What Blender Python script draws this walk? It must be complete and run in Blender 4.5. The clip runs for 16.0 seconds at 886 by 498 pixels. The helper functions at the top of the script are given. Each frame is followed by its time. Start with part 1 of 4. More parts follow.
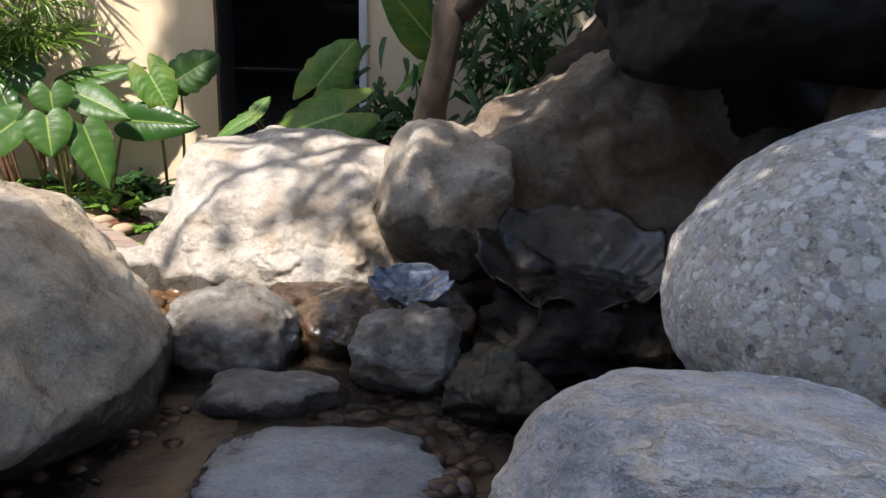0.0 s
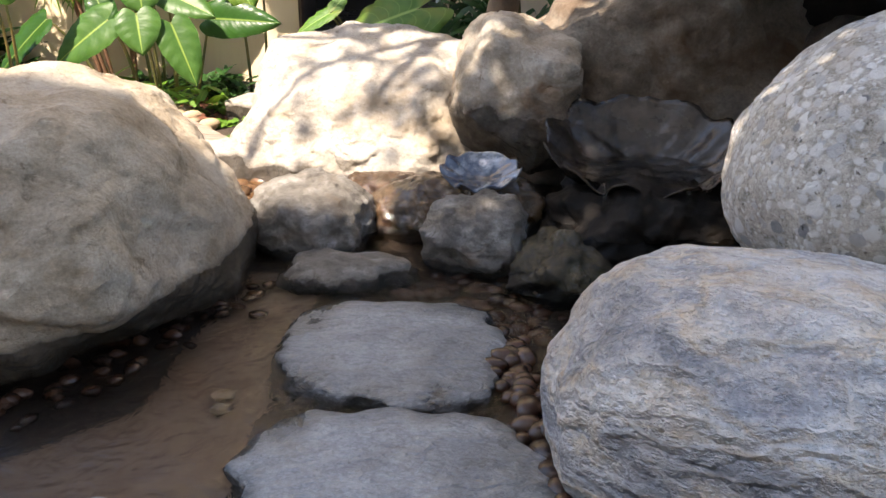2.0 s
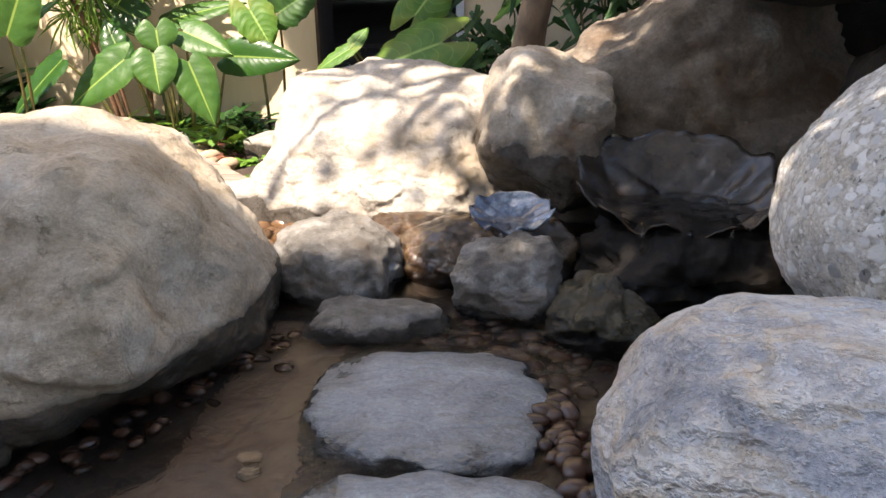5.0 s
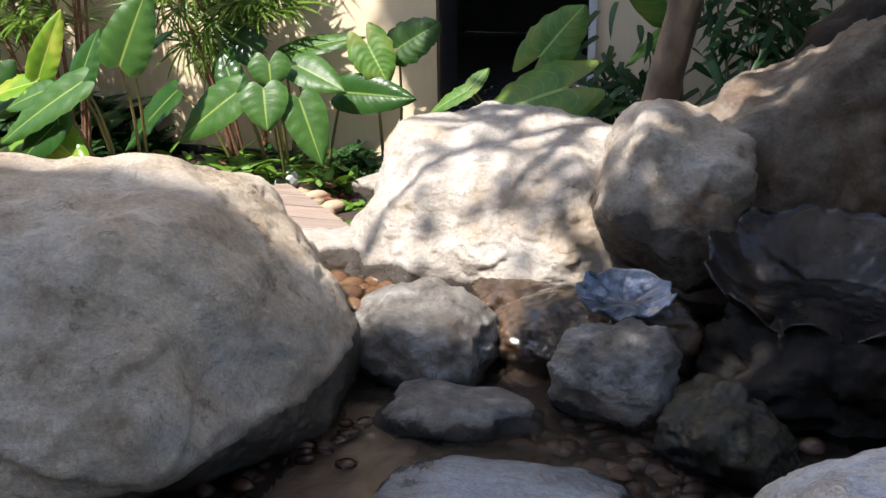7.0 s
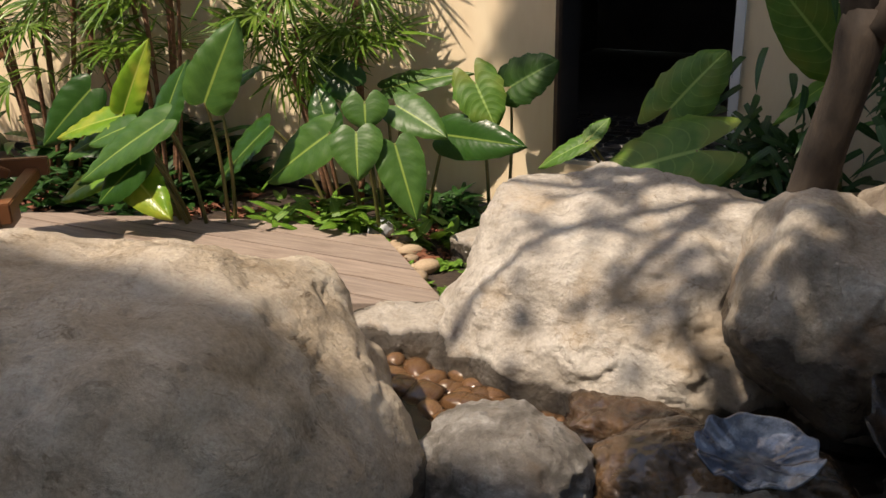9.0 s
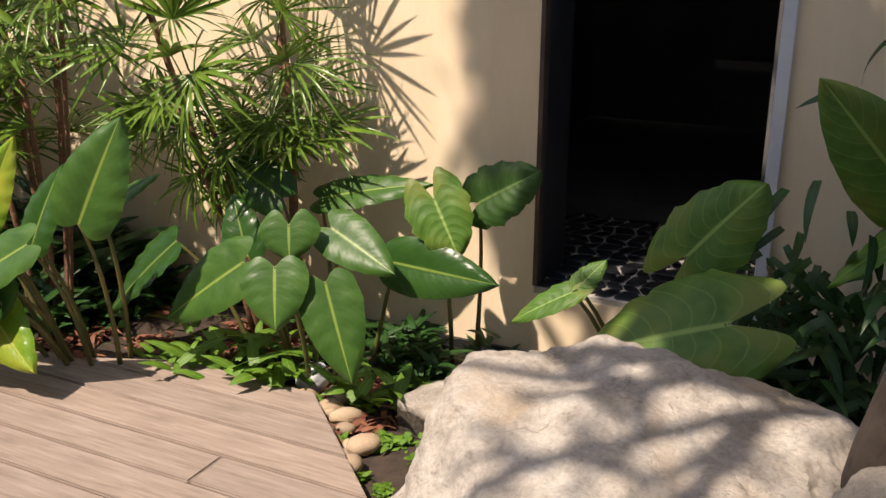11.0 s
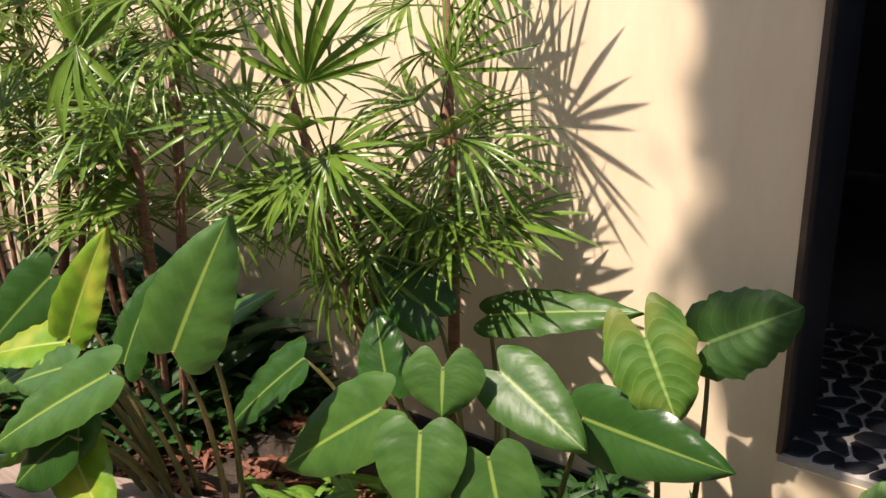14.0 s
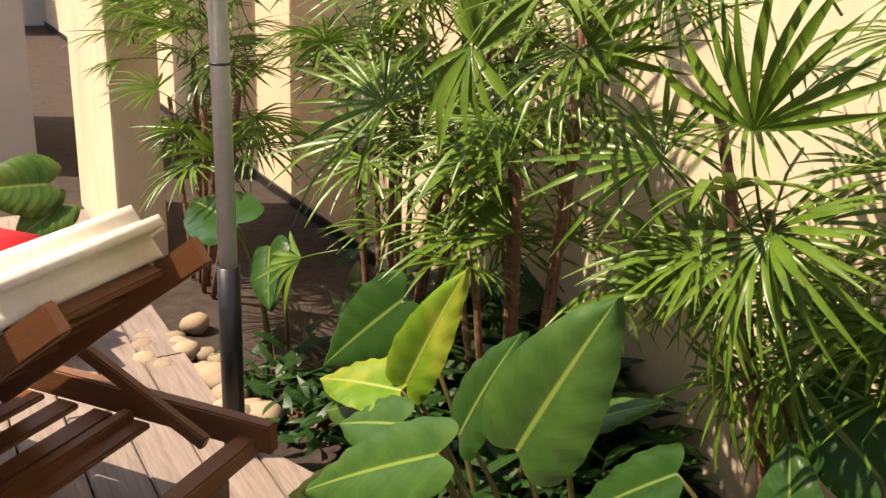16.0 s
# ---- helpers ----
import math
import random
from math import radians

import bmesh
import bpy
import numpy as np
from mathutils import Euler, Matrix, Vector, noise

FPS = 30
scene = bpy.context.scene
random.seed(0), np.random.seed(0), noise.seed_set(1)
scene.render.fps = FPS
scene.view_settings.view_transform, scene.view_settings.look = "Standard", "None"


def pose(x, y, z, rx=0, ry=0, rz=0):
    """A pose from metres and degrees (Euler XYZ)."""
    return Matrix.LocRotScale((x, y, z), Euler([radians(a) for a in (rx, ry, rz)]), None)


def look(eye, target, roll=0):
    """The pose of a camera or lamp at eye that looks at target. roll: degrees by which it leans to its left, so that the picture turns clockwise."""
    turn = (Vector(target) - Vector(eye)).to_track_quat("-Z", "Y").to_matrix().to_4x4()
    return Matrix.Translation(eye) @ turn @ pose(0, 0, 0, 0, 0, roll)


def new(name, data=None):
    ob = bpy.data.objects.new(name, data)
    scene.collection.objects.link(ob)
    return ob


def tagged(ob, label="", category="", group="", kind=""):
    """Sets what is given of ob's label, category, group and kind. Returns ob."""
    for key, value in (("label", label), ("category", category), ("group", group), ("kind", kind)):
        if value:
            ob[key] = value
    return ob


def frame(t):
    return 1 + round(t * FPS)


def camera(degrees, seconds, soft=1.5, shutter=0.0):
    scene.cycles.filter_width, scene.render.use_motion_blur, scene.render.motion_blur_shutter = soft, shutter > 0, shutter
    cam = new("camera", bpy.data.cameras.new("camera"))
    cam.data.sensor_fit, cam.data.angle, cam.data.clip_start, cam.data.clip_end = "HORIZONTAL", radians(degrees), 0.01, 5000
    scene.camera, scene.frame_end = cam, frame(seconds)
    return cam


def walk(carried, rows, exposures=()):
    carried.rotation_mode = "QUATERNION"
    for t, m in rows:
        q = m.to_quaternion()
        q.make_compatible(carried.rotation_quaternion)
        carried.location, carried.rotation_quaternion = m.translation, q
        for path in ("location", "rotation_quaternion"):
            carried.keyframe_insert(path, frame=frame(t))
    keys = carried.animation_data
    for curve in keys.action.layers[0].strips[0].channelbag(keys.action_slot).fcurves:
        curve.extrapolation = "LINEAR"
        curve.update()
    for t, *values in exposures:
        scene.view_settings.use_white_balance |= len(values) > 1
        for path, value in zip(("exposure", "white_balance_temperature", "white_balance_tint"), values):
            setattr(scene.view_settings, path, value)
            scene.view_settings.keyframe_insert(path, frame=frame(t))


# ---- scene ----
cam = camera(49.7, 16.0)
PATH = [
    (0, (0.328, 0.118, 1.073), (0.192, 2.027, 0.494), 1.2),
    (0.5, (0.362, 0.079, 1.059), (0.202, 1.957, 0.391), 0.9),
    (1, (0.369, 0.038, 1.056), (0.176, 1.892, 0.332), 0.9),
    (1.5, (0.4, 0.002, 1.05), (0.169, 1.849, 0.317), 0.8),
    (2, (0.383, -0.01, 1.06), (0.085, 1.814, 0.295), -0.2),
    (2.5, (0.386, -0.017, 1.059), (0.052, 1.812, 0.322), -0.9),
    (3, (0.394, -0.021, 1.062), (0.041, 1.812, 0.343), -1.3),
    (5.5, (0.298, 0.188, 1.06), (-0.028, 2.029, 0.351), -1.3),
    (6, (0.294, 0.291, 1.057), (-0.139, 2.119, 0.37), -2.2),
    (6.5, (0.329, 0.388, 1.075), (-0.194, 2.21, 0.435), -0.3),
    (7, (0.34, 0.476, 1.077), (-0.271, 2.262, 0.417), -0.9),
    (7.5, (0.278, 0.619, 1.106), (-0.318, 2.413, 0.453), -2.1),
    (8, (0.258, 0.734, 1.17), (-0.314, 2.565, 0.604), -1.3),
    (8.5, (0.267, 0.862, 1.19), (-0.407, 2.62, 0.516), -1.2),
    (9, (0.248, 0.987, 1.198), (-0.608, 2.663, 0.522), -0.9),
    (9.5, (0.143, 1.22, 1.197), (-0.665, 2.951, 0.604), 0.8),
    (12, (-0.173, 2.105, 1.366), (-1.078, 3.765, 0.714), 0.8),
    (12.5, (-0.267, 2.186, 1.361), (-1.237, 3.811, 0.716), 1.7),
    (13, (-0.287, 2.287, 1.368), (-1.374, 3.83, 0.708), 1.0),
    (13.5, (-0.395, 2.449, 1.37), (-1.495, 4.002, 0.755), 0.9),
    (14, (-0.499, 2.544, 1.371), (-1.65, 4.059, 0.754), -0.5),
    (14.5, (-0.604, 2.727, 1.363), (-1.941, 4.078, 0.74), 0.2),
    (15, (-0.683, 2.82, 1.358), (-2.201, 3.949, 0.709), 1.6),
    (15.5, (-0.822, 2.854, 1.346), (-2.406, 3.883, 0.69), 2.7),
    (16, (-0.952, 2.865, 1.367), (-2.588, 3.816, 0.72), 2.4),
]
walk(cam, [(t, look(eye, target, roll)) for t, eye, target, roll in PATH],
     exposures=[(0, 1.40, 6250, 12), (1.5, 2.0, 6900, 13), (3, 2.12, 6900, 13), (5.5, 2.1, 6700, 13), (7, 1.6, 6050, 12), (8, 1.22, 6000, 11), (8.5, 1.05, 6000, 12), (9, 0.85, 7200, 13), (12, 1.2, 6800, 17), (14, 1.25, 6700, 17), (16, 1.25, 7500, 17)])

# ---- light ----
SUN_EL, SUN_AZ = 58.0, 205.0          # degrees; azimuth of the sun, counted from +y towards +x
sun_way = Vector((math.sin(radians(SUN_AZ)) * math.cos(radians(SUN_EL)), math.cos(radians(SUN_AZ)) * math.cos(radians(SUN_EL)), math.sin(radians(SUN_EL))))
world = bpy.data.worlds.new("sky")
scene.world = world
world.use_nodes = True
wn = world.node_tree.nodes
sky = wn.new("ShaderNodeTexSky")
sky.sky_type = "NISHITA"
sky.sun_disc = False
sky.sun_elevation, sky.sun_rotation = radians(SUN_EL), radians(SUN_AZ)
world.node_tree.links.new(sky.outputs[0], wn["Background"].inputs[0])
wn["Background"].inputs[1].default_value = 0.15
sun_data = bpy.data.lights.new("sun", "SUN")
sun_data.energy, sun_data.angle, sun_data.color = 3.4, radians(0.7), (1.0, 0.90, 0.78)
sun = new("sun", sun_data)
sun.matrix_world = look(sun_way * 40, (0, 0, 0))


# ---- material tools ----
def material(name):
    m = bpy.data.materials.new(name)
    m.use_nodes = True
    return m, m.node_tree.nodes, m.node_tree.links, m.node_tree.nodes["Principled BSDF"]


def ramp(ns, ls, source, stops):
    r = ns.new("ShaderNodeValToRGB")
    el = r.color_ramp.elements
    while len(el) < len(stops):
        el.new(0.5)
    for e, (p, c) in zip(el, stops):
        e.position, e.color = p, (*c, 1)
    ls.new(source, r.inputs[0])
    return r.outputs[0]


def noise_tex(ns, ls, vec, scale, detail=6, rough=0.6, distort=0.0):
    n = ns.new("ShaderNodeTexNoise")
    n.inputs["Scale"].default_value, n.inputs["Detail"].default_value = scale, detail
    n.inputs["Roughness"].default_value, n.inputs["Distortion"].default_value = rough, distort
    ls.new(vec, n.inputs["Vector"])
    return n.outputs[0]


def blend(ns, ls, kind, fac, a, b):
    m = ns.new("ShaderNodeMix")
    m.data_type, m.blend_type = "RGBA", kind
    for sock, v in ((m.inputs[0], fac), (m.inputs[6], a), (m.inputs[7], b)):
        if isinstance(v, (int, float)):
            sock.default_value = v
        elif isinstance(v, tuple):
            sock.default_value = (*v, 1)
        else:
            ls.new(v, sock)
    return m.outputs[2]


def bump(ns, ls, bsdf, heights):
    last = None
    for h, strength, dist in heights:
        b = ns.new("ShaderNodeBump")
        b.inputs["Strength"].default_value, b.inputs["Distance"].default_value = strength, dist
        ls.new(h, b.inputs["Height"])
        if last:
            ls.new(last, b.inputs["Normal"])
        last = b.outputs[0]
    ls.new(last, bsdf.inputs["Normal"])


WETLINE = 0.055     # how far the wet rim of stones in the pool lies above the water, less the grain


def rock_mat(name, dark, mid, light, band=0.0, grit=60, rough=0.85, wet=0.0, stain=None, relief=0.012, squash=(1, 1, 1), grainway=(1, 1, 1), seams=0.5, tideline=None, tan=False, ragged=0.09):
    m, ns, ls, bs = material(name)
    tc = ns.new("ShaderNodeTexCoord").outputs["Object"]
    mp = ns.new("ShaderNodeMapping")
    mp.inputs["Scale"].default_value = squash
    ls.new(tc, mp.inputs[0])
    v = mp.outputs[0]
    big = noise_tex(ns, ls, v, 4.0, 8, 0.62, 0.25 + band)
    fine = noise_tex(ns, ls, v, grit, 4, 0.7)
    crack = noise_tex(ns, ls, v, 8.0, 9, 0.74, 0.15)
    col = ramp(ns, ls, big, [(0.28, dark), (0.5, mid), (0.72, light)])
    col = blend(ns, ls, "OVERLAY", 0.45, col, ramp(ns, ls, fine, [(0.3, (0.28,) * 3), (0.7, (0.72,) * 3)]))
    if band:
        turn = ns.new("ShaderNodeMapping")
        turn.inputs["Rotation"].default_value = (0.5, 0.35, 0.2)
        turn.inputs["Scale"].default_value = grainway
        ls.new(v, turn.inputs[0])
        def bands(scale, distortion, detail, fine_scale):
            w = ns.new("ShaderNodeTexWave")
            w.bands_direction = "Z"
            for key, val in (("Scale", scale), ("Distortion", distortion), ("Detail", detail), ("Detail Scale", fine_scale), ("Detail Roughness", 0.62)):
                w.inputs[key].default_value = val
            ls.new(turn.outputs[0], w.inputs["Vector"])
            return w.outputs["Fac"]
        swirl = bands(1.0, 11.0, 6, 1.3)
        lines = bands(3.2, 14.0, 6, 1.8)
        col = blend(ns, ls, "OVERLAY", min(0.8, band), col, ramp(ns, ls, swirl, [(0.08, (0.34, 0.37, 0.42)), (0.38, (0.52, 0.53, 0.55)), (0.62, (0.62, 0.53, 0.42)), (0.9, (0.68, 0.67, 0.66))] if tan else [(0.1, (0.36, 0.36, 0.37)), (0.5, (0.5, 0.49, 0.48)), (0.9, (0.66, 0.66, 0.67))]))
        col = blend(ns, ls, "MULTIPLY", min(0.7, band), col, ramp(ns, ls, lines, [(0.0, (0.5, 0.5, 0.52)), (0.16, (0.96, 0.96, 0.97)), (0.7, (1, 1, 1)), (1.0, (0.84, 0.80, 0.74))]))
        crack = lines
    spots = ns.new("ShaderNodeTexVoronoi")
    spots.inputs["Scale"].default_value = 26
    ls.new(v, spots.inputs["Vector"])
    pit = ramp(ns, ls, spots.outputs["Distance"], [(0.06, (0.35,) * 3), (0.16, (1, 1, 1))])
    col = blend(ns, ls, "MULTIPLY", 0.35, col, pit)
    vein = noise_tex(ns, ls, v, 2.6, 7, 0.6, 0.7)
    seam = ramp(ns, ls, vein, [(0.485, (1, 1, 1)), (0.497, (0.5, 0.44, 0.38)), (0.503, (0.5, 0.44, 0.38)), (0.515, (1, 1, 1))])
    patch = noise_tex(ns, ls, v, 6.0, 5, 0.6)
    col = blend(ns, ls, "MULTIPLY", ramp(ns, ls, patch, [(0.52, (0, 0, 0)), (0.66, (seams,) * 3)]), col, seam)
    col = blend(ns, ls, "MULTIPLY", ramp(ns, ls, noise_tex(ns, ls, v, 13, 7, 0.75, 0.5), [(0.56, (0, 0, 0)), (0.7, (0.55,) * 3)]), col, (0.52, 0.45, 0.38))
    if stain:
        s = noise_tex(ns, ls, v, 2.2, 5, 0.6, 0.4)
        col = blend(ns, ls, "MIX", ramp(ns, ls, s, [(0.52, (0, 0, 0)), (0.68, (0.85,) * 3)]), col, stain)
    ls.new(col, bs.inputs["Base Color"])
    pos = ns.new("ShaderNodeSeparateXYZ")
    ls.new(ns.new("ShaderNodeNewGeometry").outputs["Position"], pos.inputs[0])
    tide = ns.new("ShaderNodeMath")
    tide.operation = "MULTIPLY_ADD"
    ls.new(big, tide.inputs[0])
    tide.inputs[1].default_value = -ragged
    ls.new(pos.outputs[2], tide.inputs[2])
    rim = ns.new("ShaderNodeMath")
    rim.operation = "ADD"
    ls.new(tide.outputs[0], rim.inputs[0])
    rim.inputs[1].default_value = WETLINE if tideline is None else tideline
    damp = ramp(ns, ls, rim.outputs[0], [(0.0, (1, 1, 1)), (0.2 * ragged, (0, 0, 0))])
    col = blend(ns, ls, "MULTIPLY", damp, col, (0.16, 0.15, 0.14))
    ls.new(col, bs.inputs["Base Color"])
    ls.new(ramp(ns, ls, damp, [(0.0, (rough,) * 3), (1.0, (0.15,) * 3)]), bs.inputs["Roughness"])
    if wet:
        bs.inputs["Coat Weight"].default_value, bs.inputs["Coat Roughness"].default_value, bs.inputs["Coat IOR"].default_value = wet, 0.05, 1.7
        ls.new(ramp(ns, ls, big, [(0.35, (0.07,) * 3), (0.65, (0.32,) * 3)]), bs.inputs["Roughness"])
    bump(ns, ls, bs, [(big, 0.5, relief * 2.0), (crack, 0.8, relief * 1.3), (seam, 0.5 * seams, relief * 0.5), (fine, 0.35, 0.003), (spots.outputs["Distance"], 0.15, 0.006)])
    return m


def conglomerate_mat():
    """White and grey clasts of mixed sizes in a rough pale cement."""
    m, ns, ls, bs = material("conglomerate")
    tc = ns.new("ShaderNodeTexCoord").outputs["Object"]
    warp = ns.new("ShaderNodeTexNoise")
    warp.inputs["Scale"].default_value, warp.inputs["Detail"].default_value = 22, 4
    ls.new(tc, warp.inputs["Vector"])
    sc = ns.new("ShaderNodeVectorMath")
    sc.operation = "SCALE"
    ls.new(warp.outputs["Color"], sc.inputs[0])
    sc.inputs["Scale"].default_value = 0.035
    vec = ns.new("ShaderNodeVectorMath")
    vec.operation = "ADD"
    ls.new(tc, vec.inputs[0])
    ls.new(sc.outputs[0], vec.inputs[1])

    def clasts(scale, reach):
        v = ns.new("ShaderNodeTexVoronoi")
        v.inputs["Scale"].default_value, v.inputs["Randomness"].default_value = scale, 1
        ls.new(vec.outputs[0], v.inputs["Vector"])
        sep = ns.new("ShaderNodeSeparateColor")
        ls.new(v.outputs["Color"], sep.inputs[0])
        inside = ramp(ns, ls, v.outputs["Distance"], [(reach, (1, 1, 1)), (reach + 0.14, (0, 0, 0))])
        some = ramp(ns, ls, sep.outputs[1], [(0.38, (0, 0, 0)), (0.44, (1, 1, 1))])
        return sep.outputs[0], blend(ns, ls, "MULTIPLY", 1.0, inside, some)
    fine = noise_tex(ns, ls, tc, 120, 4, 0.75)
    mid = noise_tex(ns, ls, tc, 34, 5, 0.7, 0.6)
    col = ramp(ns, ls, mid, [(0.32, (0.30, 0.275, 0.235)), (0.5, (0.52, 0.49, 0.44)), (0.7, (0.66, 0.63, 0.58))])
    col = blend(ns, ls, "OVERLAY", 0.7, col, ramp(ns, ls, fine, [(0.3, (0.25,) * 3), (0.7, (0.75,) * 3)]))
    tone = [(0.0, (0.22, 0.22, 0.225)), (0.12, (0.5, 0.5, 0.5)), (0.5, (0.70, 0.69, 0.67)), (0.9, (0.80, 0.79, 0.77)), (1.0, (0.5, 0.45, 0.37))]
    relief = [(mid, 0.9, 0.012)]
    for scale, reach in ((70, 0.30), (38, 0.36), (25, 0.40)):
        shade, mask = clasts(scale, reach)
        col = blend(ns, ls, "MIX", mask, col, ramp(ns, ls, shade, tone))
        relief.append((mask, 0.45, 0.10 / scale))
    grime = noise_tex(ns, ls, tc, 3.5, 6, 0.65)
    col = blend(ns, ls, "MULTIPLY", ramp(ns, ls, grime, [(0.5, (0, 0, 0)), (0.72, (0.7,) * 3)]), col, (0.6, 0.52, 0.4))
    hole = noise_tex(ns, ls, tc, 42, 4, 0.65)
    pit = ramp(ns, ls, hole, [(0.62, (0, 0, 0)), (0.70, (0.9,) * 3)])
    col = blend(ns, ls, "MULTIPLY", pit, col, (0.18, 0.16, 0.14))
    ls.new(col, bs.inputs["Base Color"])
    bs.inputs["Roughness"].default_value = 0.9
    bump(ns, ls, bs, relief + [(fine, 0.6, 0.005)])
    return m


def plain_mat(name, a, b, scale, rough=0.7, relief=0.003, detail=6, squash=(1, 1, 1), metal=0.0, coords="Object", per_piece=0.0):
    m, ns, ls, bs = material(name)
    mp = ns.new("ShaderNodeMapping")
    mp.inputs["Scale"].default_value = squash
    ls.new(ns.new("ShaderNodeTexCoord").outputs[coords], mp.inputs[0])
    n = noise_tex(ns, ls, mp.outputs[0], scale, detail, 0.65, 0.3)
    col = ramp(ns, ls, n, [(0.3, a), (0.7, b)])
    if per_piece:
        r = ns.new("ShaderNodeObjectInfo").outputs["Random"]
        col = blend(ns, ls, "MULTIPLY", per_piece, col, ramp(ns, ls, r, [(0.0, (0.35, 0.33, 0.32)), (0.5, (0.8, 0.7, 0.6)), (1.0, (1, 1, 1))]))
    ls.new(col, bs.inputs["Base Color"])
    bs.inputs["Roughness"].default_value, bs.inputs["Metallic"].default_value = rough, metal
    if relief:
        bump(ns, ls, bs, [(n, 0.6, relief)])
    return m


def leaf_mat(name, deep, bright, rib, veins=14.0, gloss=0.28, yellow=None, vein_tone=0.07):
    """Blade with a pale midrib and side veins; u runs across, v along the blade."""
    m, ns, ls, bs = material(name)
    tc = ns.new("ShaderNodeTexCoord")
    sp = ns.new("ShaderNodeSeparateXYZ")
    ls.new(tc.outputs["UV"], sp.inputs[0])

    def math_node(op, a, b=0.0):
        k = ns.new("ShaderNodeMath")
        k.operation = op
        for i, x in enumerate((a, b)):
            if isinstance(x, (int, float)):
                k.inputs[i].default_value = x
            else:
                ls.new(x, k.inputs[i])
        return k.outputs[0]
    side = math_node("ABSOLUTE", math_node("SUBTRACT", sp.outputs[0], 0.5))
    n = noise_tex(ns, ls, tc.outputs["Object"], 9, 5, 0.6)
    col = ramp(ns, ls, n, [(0.3, deep), (0.72, bright)])
    if yellow:
        n2 = noise_tex(ns, ls, tc.outputs["Object"], 5, 3, 0.5)
        col = blend(ns, ls, "MIX", ramp(ns, ls, n2, [(0.45, (0, 0, 0)), (0.62, (1, 1, 1))]), col, yellow)
    wave = math_node("SINE", math_node("MULTIPLY", math_node("SUBTRACT", sp.outputs[1], math_node("MULTIPLY", side, 0.55)), veins * 6.283))
    vein = ramp(ns, ls, wave, [(0.93, (0, 0, 0)), (1.0, (vein_tone,) * 3)])
    col = blend(ns, ls, "MIX", vein, col, rib)
    mid = ramp(ns, ls, side, [(0.012, (1, 1, 1)), (0.03, (0, 0, 0))])
    col = blend(ns, ls, "MIX", mid, col, rib)
    r = ns.new("ShaderNodeObjectInfo").outputs["Random"]
    col = blend(ns, ls, "MULTIPLY", 0.4, col, ramp(ns, ls, r, [(0.0, (0.7, 0.78, 0.6)), (1.0, (1, 1, 1))]))
    ls.new(col, bs.inputs["Base Color"])
    bs.inputs["Roughness"].default_value = gloss
    bs.inputs["Specular IOR Level"].default_value = 0.32
    bump(ns, ls, bs, [(wave, 0.5 * vein_tone if veins else 0.0, 0.003), (n, 0.4, 0.006)])
    tr = ns.new("ShaderNodeBsdfTranslucent")
    ls.new(col, tr.inputs[0])
    mix = ns.new("ShaderNodeMixShader")
    mix.inputs[0].default_value = 0.2
    ls.new(bs.outputs[0], mix.inputs[1])
    ls.new(tr.outputs[0], mix.inputs[2])
    ls.new(mix.outputs[0], ns["Material Output"].inputs[0])
    return m


# ---- materials ----
m_cream = rock_mat("cream_stone", (0.34, 0.255, 0.16), (0.53, 0.445, 0.335), (0.68, 0.61, 0.50), grit=70, relief=0.040, seams=1.0, tideline=-0.03, squash=(1.4, 1.4, 1.6))
m_pale = rock_mat("pale_stone", (0.32, 0.275, 0.22), (0.49, 0.445, 0.385), (0.64, 0.60, 0.535), grit=55, relief=0.032, seams=0.9, squash=(1.5, 1.5, 1.7), stain=(0.45, 0.34, 0.22), tideline=0.03)
m_brown = rock_mat("brown_stone", (0.13, 0.095, 0.065), (0.27, 0.22, 0.17), (0.42, 0.37, 0.30), grit=60, stain=(0.15, 0.075, 0.03), relief=0.05, squash=(1.5, 1.5, 1.5))
m_splash = rock_mat("splashed_beige_stone", (0.30, 0.24, 0.17), (0.50, 0.44, 0.36), (0.66, 0.61, 0.53), grit=55, relief=0.034, seams=0.9, squash=(1.6, 1.6, 1.8), stain=(0.24, 0.125, 0.05), tideline=-0.14, ragged=0.3)
# Near-black tones hold the grotto's shade along with the dark wet rock.
m_grotto_shade = rock_mat("grotto_shade_stone", (0.008, 0.007, 0.006), (0.018, 0.015, 0.013), (0.040, 0.032, 0.026), rough=0.6, relief=0.015, seams=0.2, tideline=0.02)
m_grotto_shade.node_tree.nodes["Principled BSDF"].inputs["Specular IOR Level"].default_value = 0.2
m_wet = rock_mat("wet_brown_stone", (0.022, 0.013, 0.007), (0.065, 0.036, 0.016), (0.15, 0.085, 0.036), wet=0.45, relief=0.016, squash=(2.4, 2.4, 2.4))
m_gneiss = rock_mat("banded_stone", (0.36, 0.35, 0.345), (0.58, 0.56, 0.54), (0.76, 0.745, 0.72), band=0.75, grit=80, stain=(0.55, 0.43, 0.30), relief=0.022, grainway=(0.9, 1.2, 2.0), seams=0.5, tan=True)
m_slate = rock_mat("grey_slab", (0.19, 0.20, 0.215), (0.275, 0.29, 0.305), (0.39, 0.405, 0.42), band=0.45, grit=90, rough=0.6, relief=0.006, grainway=(1.2, 2.0, 2.0), seams=0.0, tideline=0.078)
m_grey = rock_mat("grey_stone", (0.06, 0.05, 0.04), (0.21, 0.195, 0.175), (0.50, 0.485, 0.46), grit=70, rough=0.5, seams=0.9, relief=0.026, squash=(2.6, 2.6, 3.0), stain=(0.17, 0.125, 0.085), tideline=0.07)
m_moss = rock_mat("mossy_stone", (0.012, 0.011, 0.006), (0.04, 0.034, 0.017), (0.10, 0.082, 0.042), wet=0.15, relief=0.02, squash=(3, 3, 3))
m_congl = conglomerate_mat()
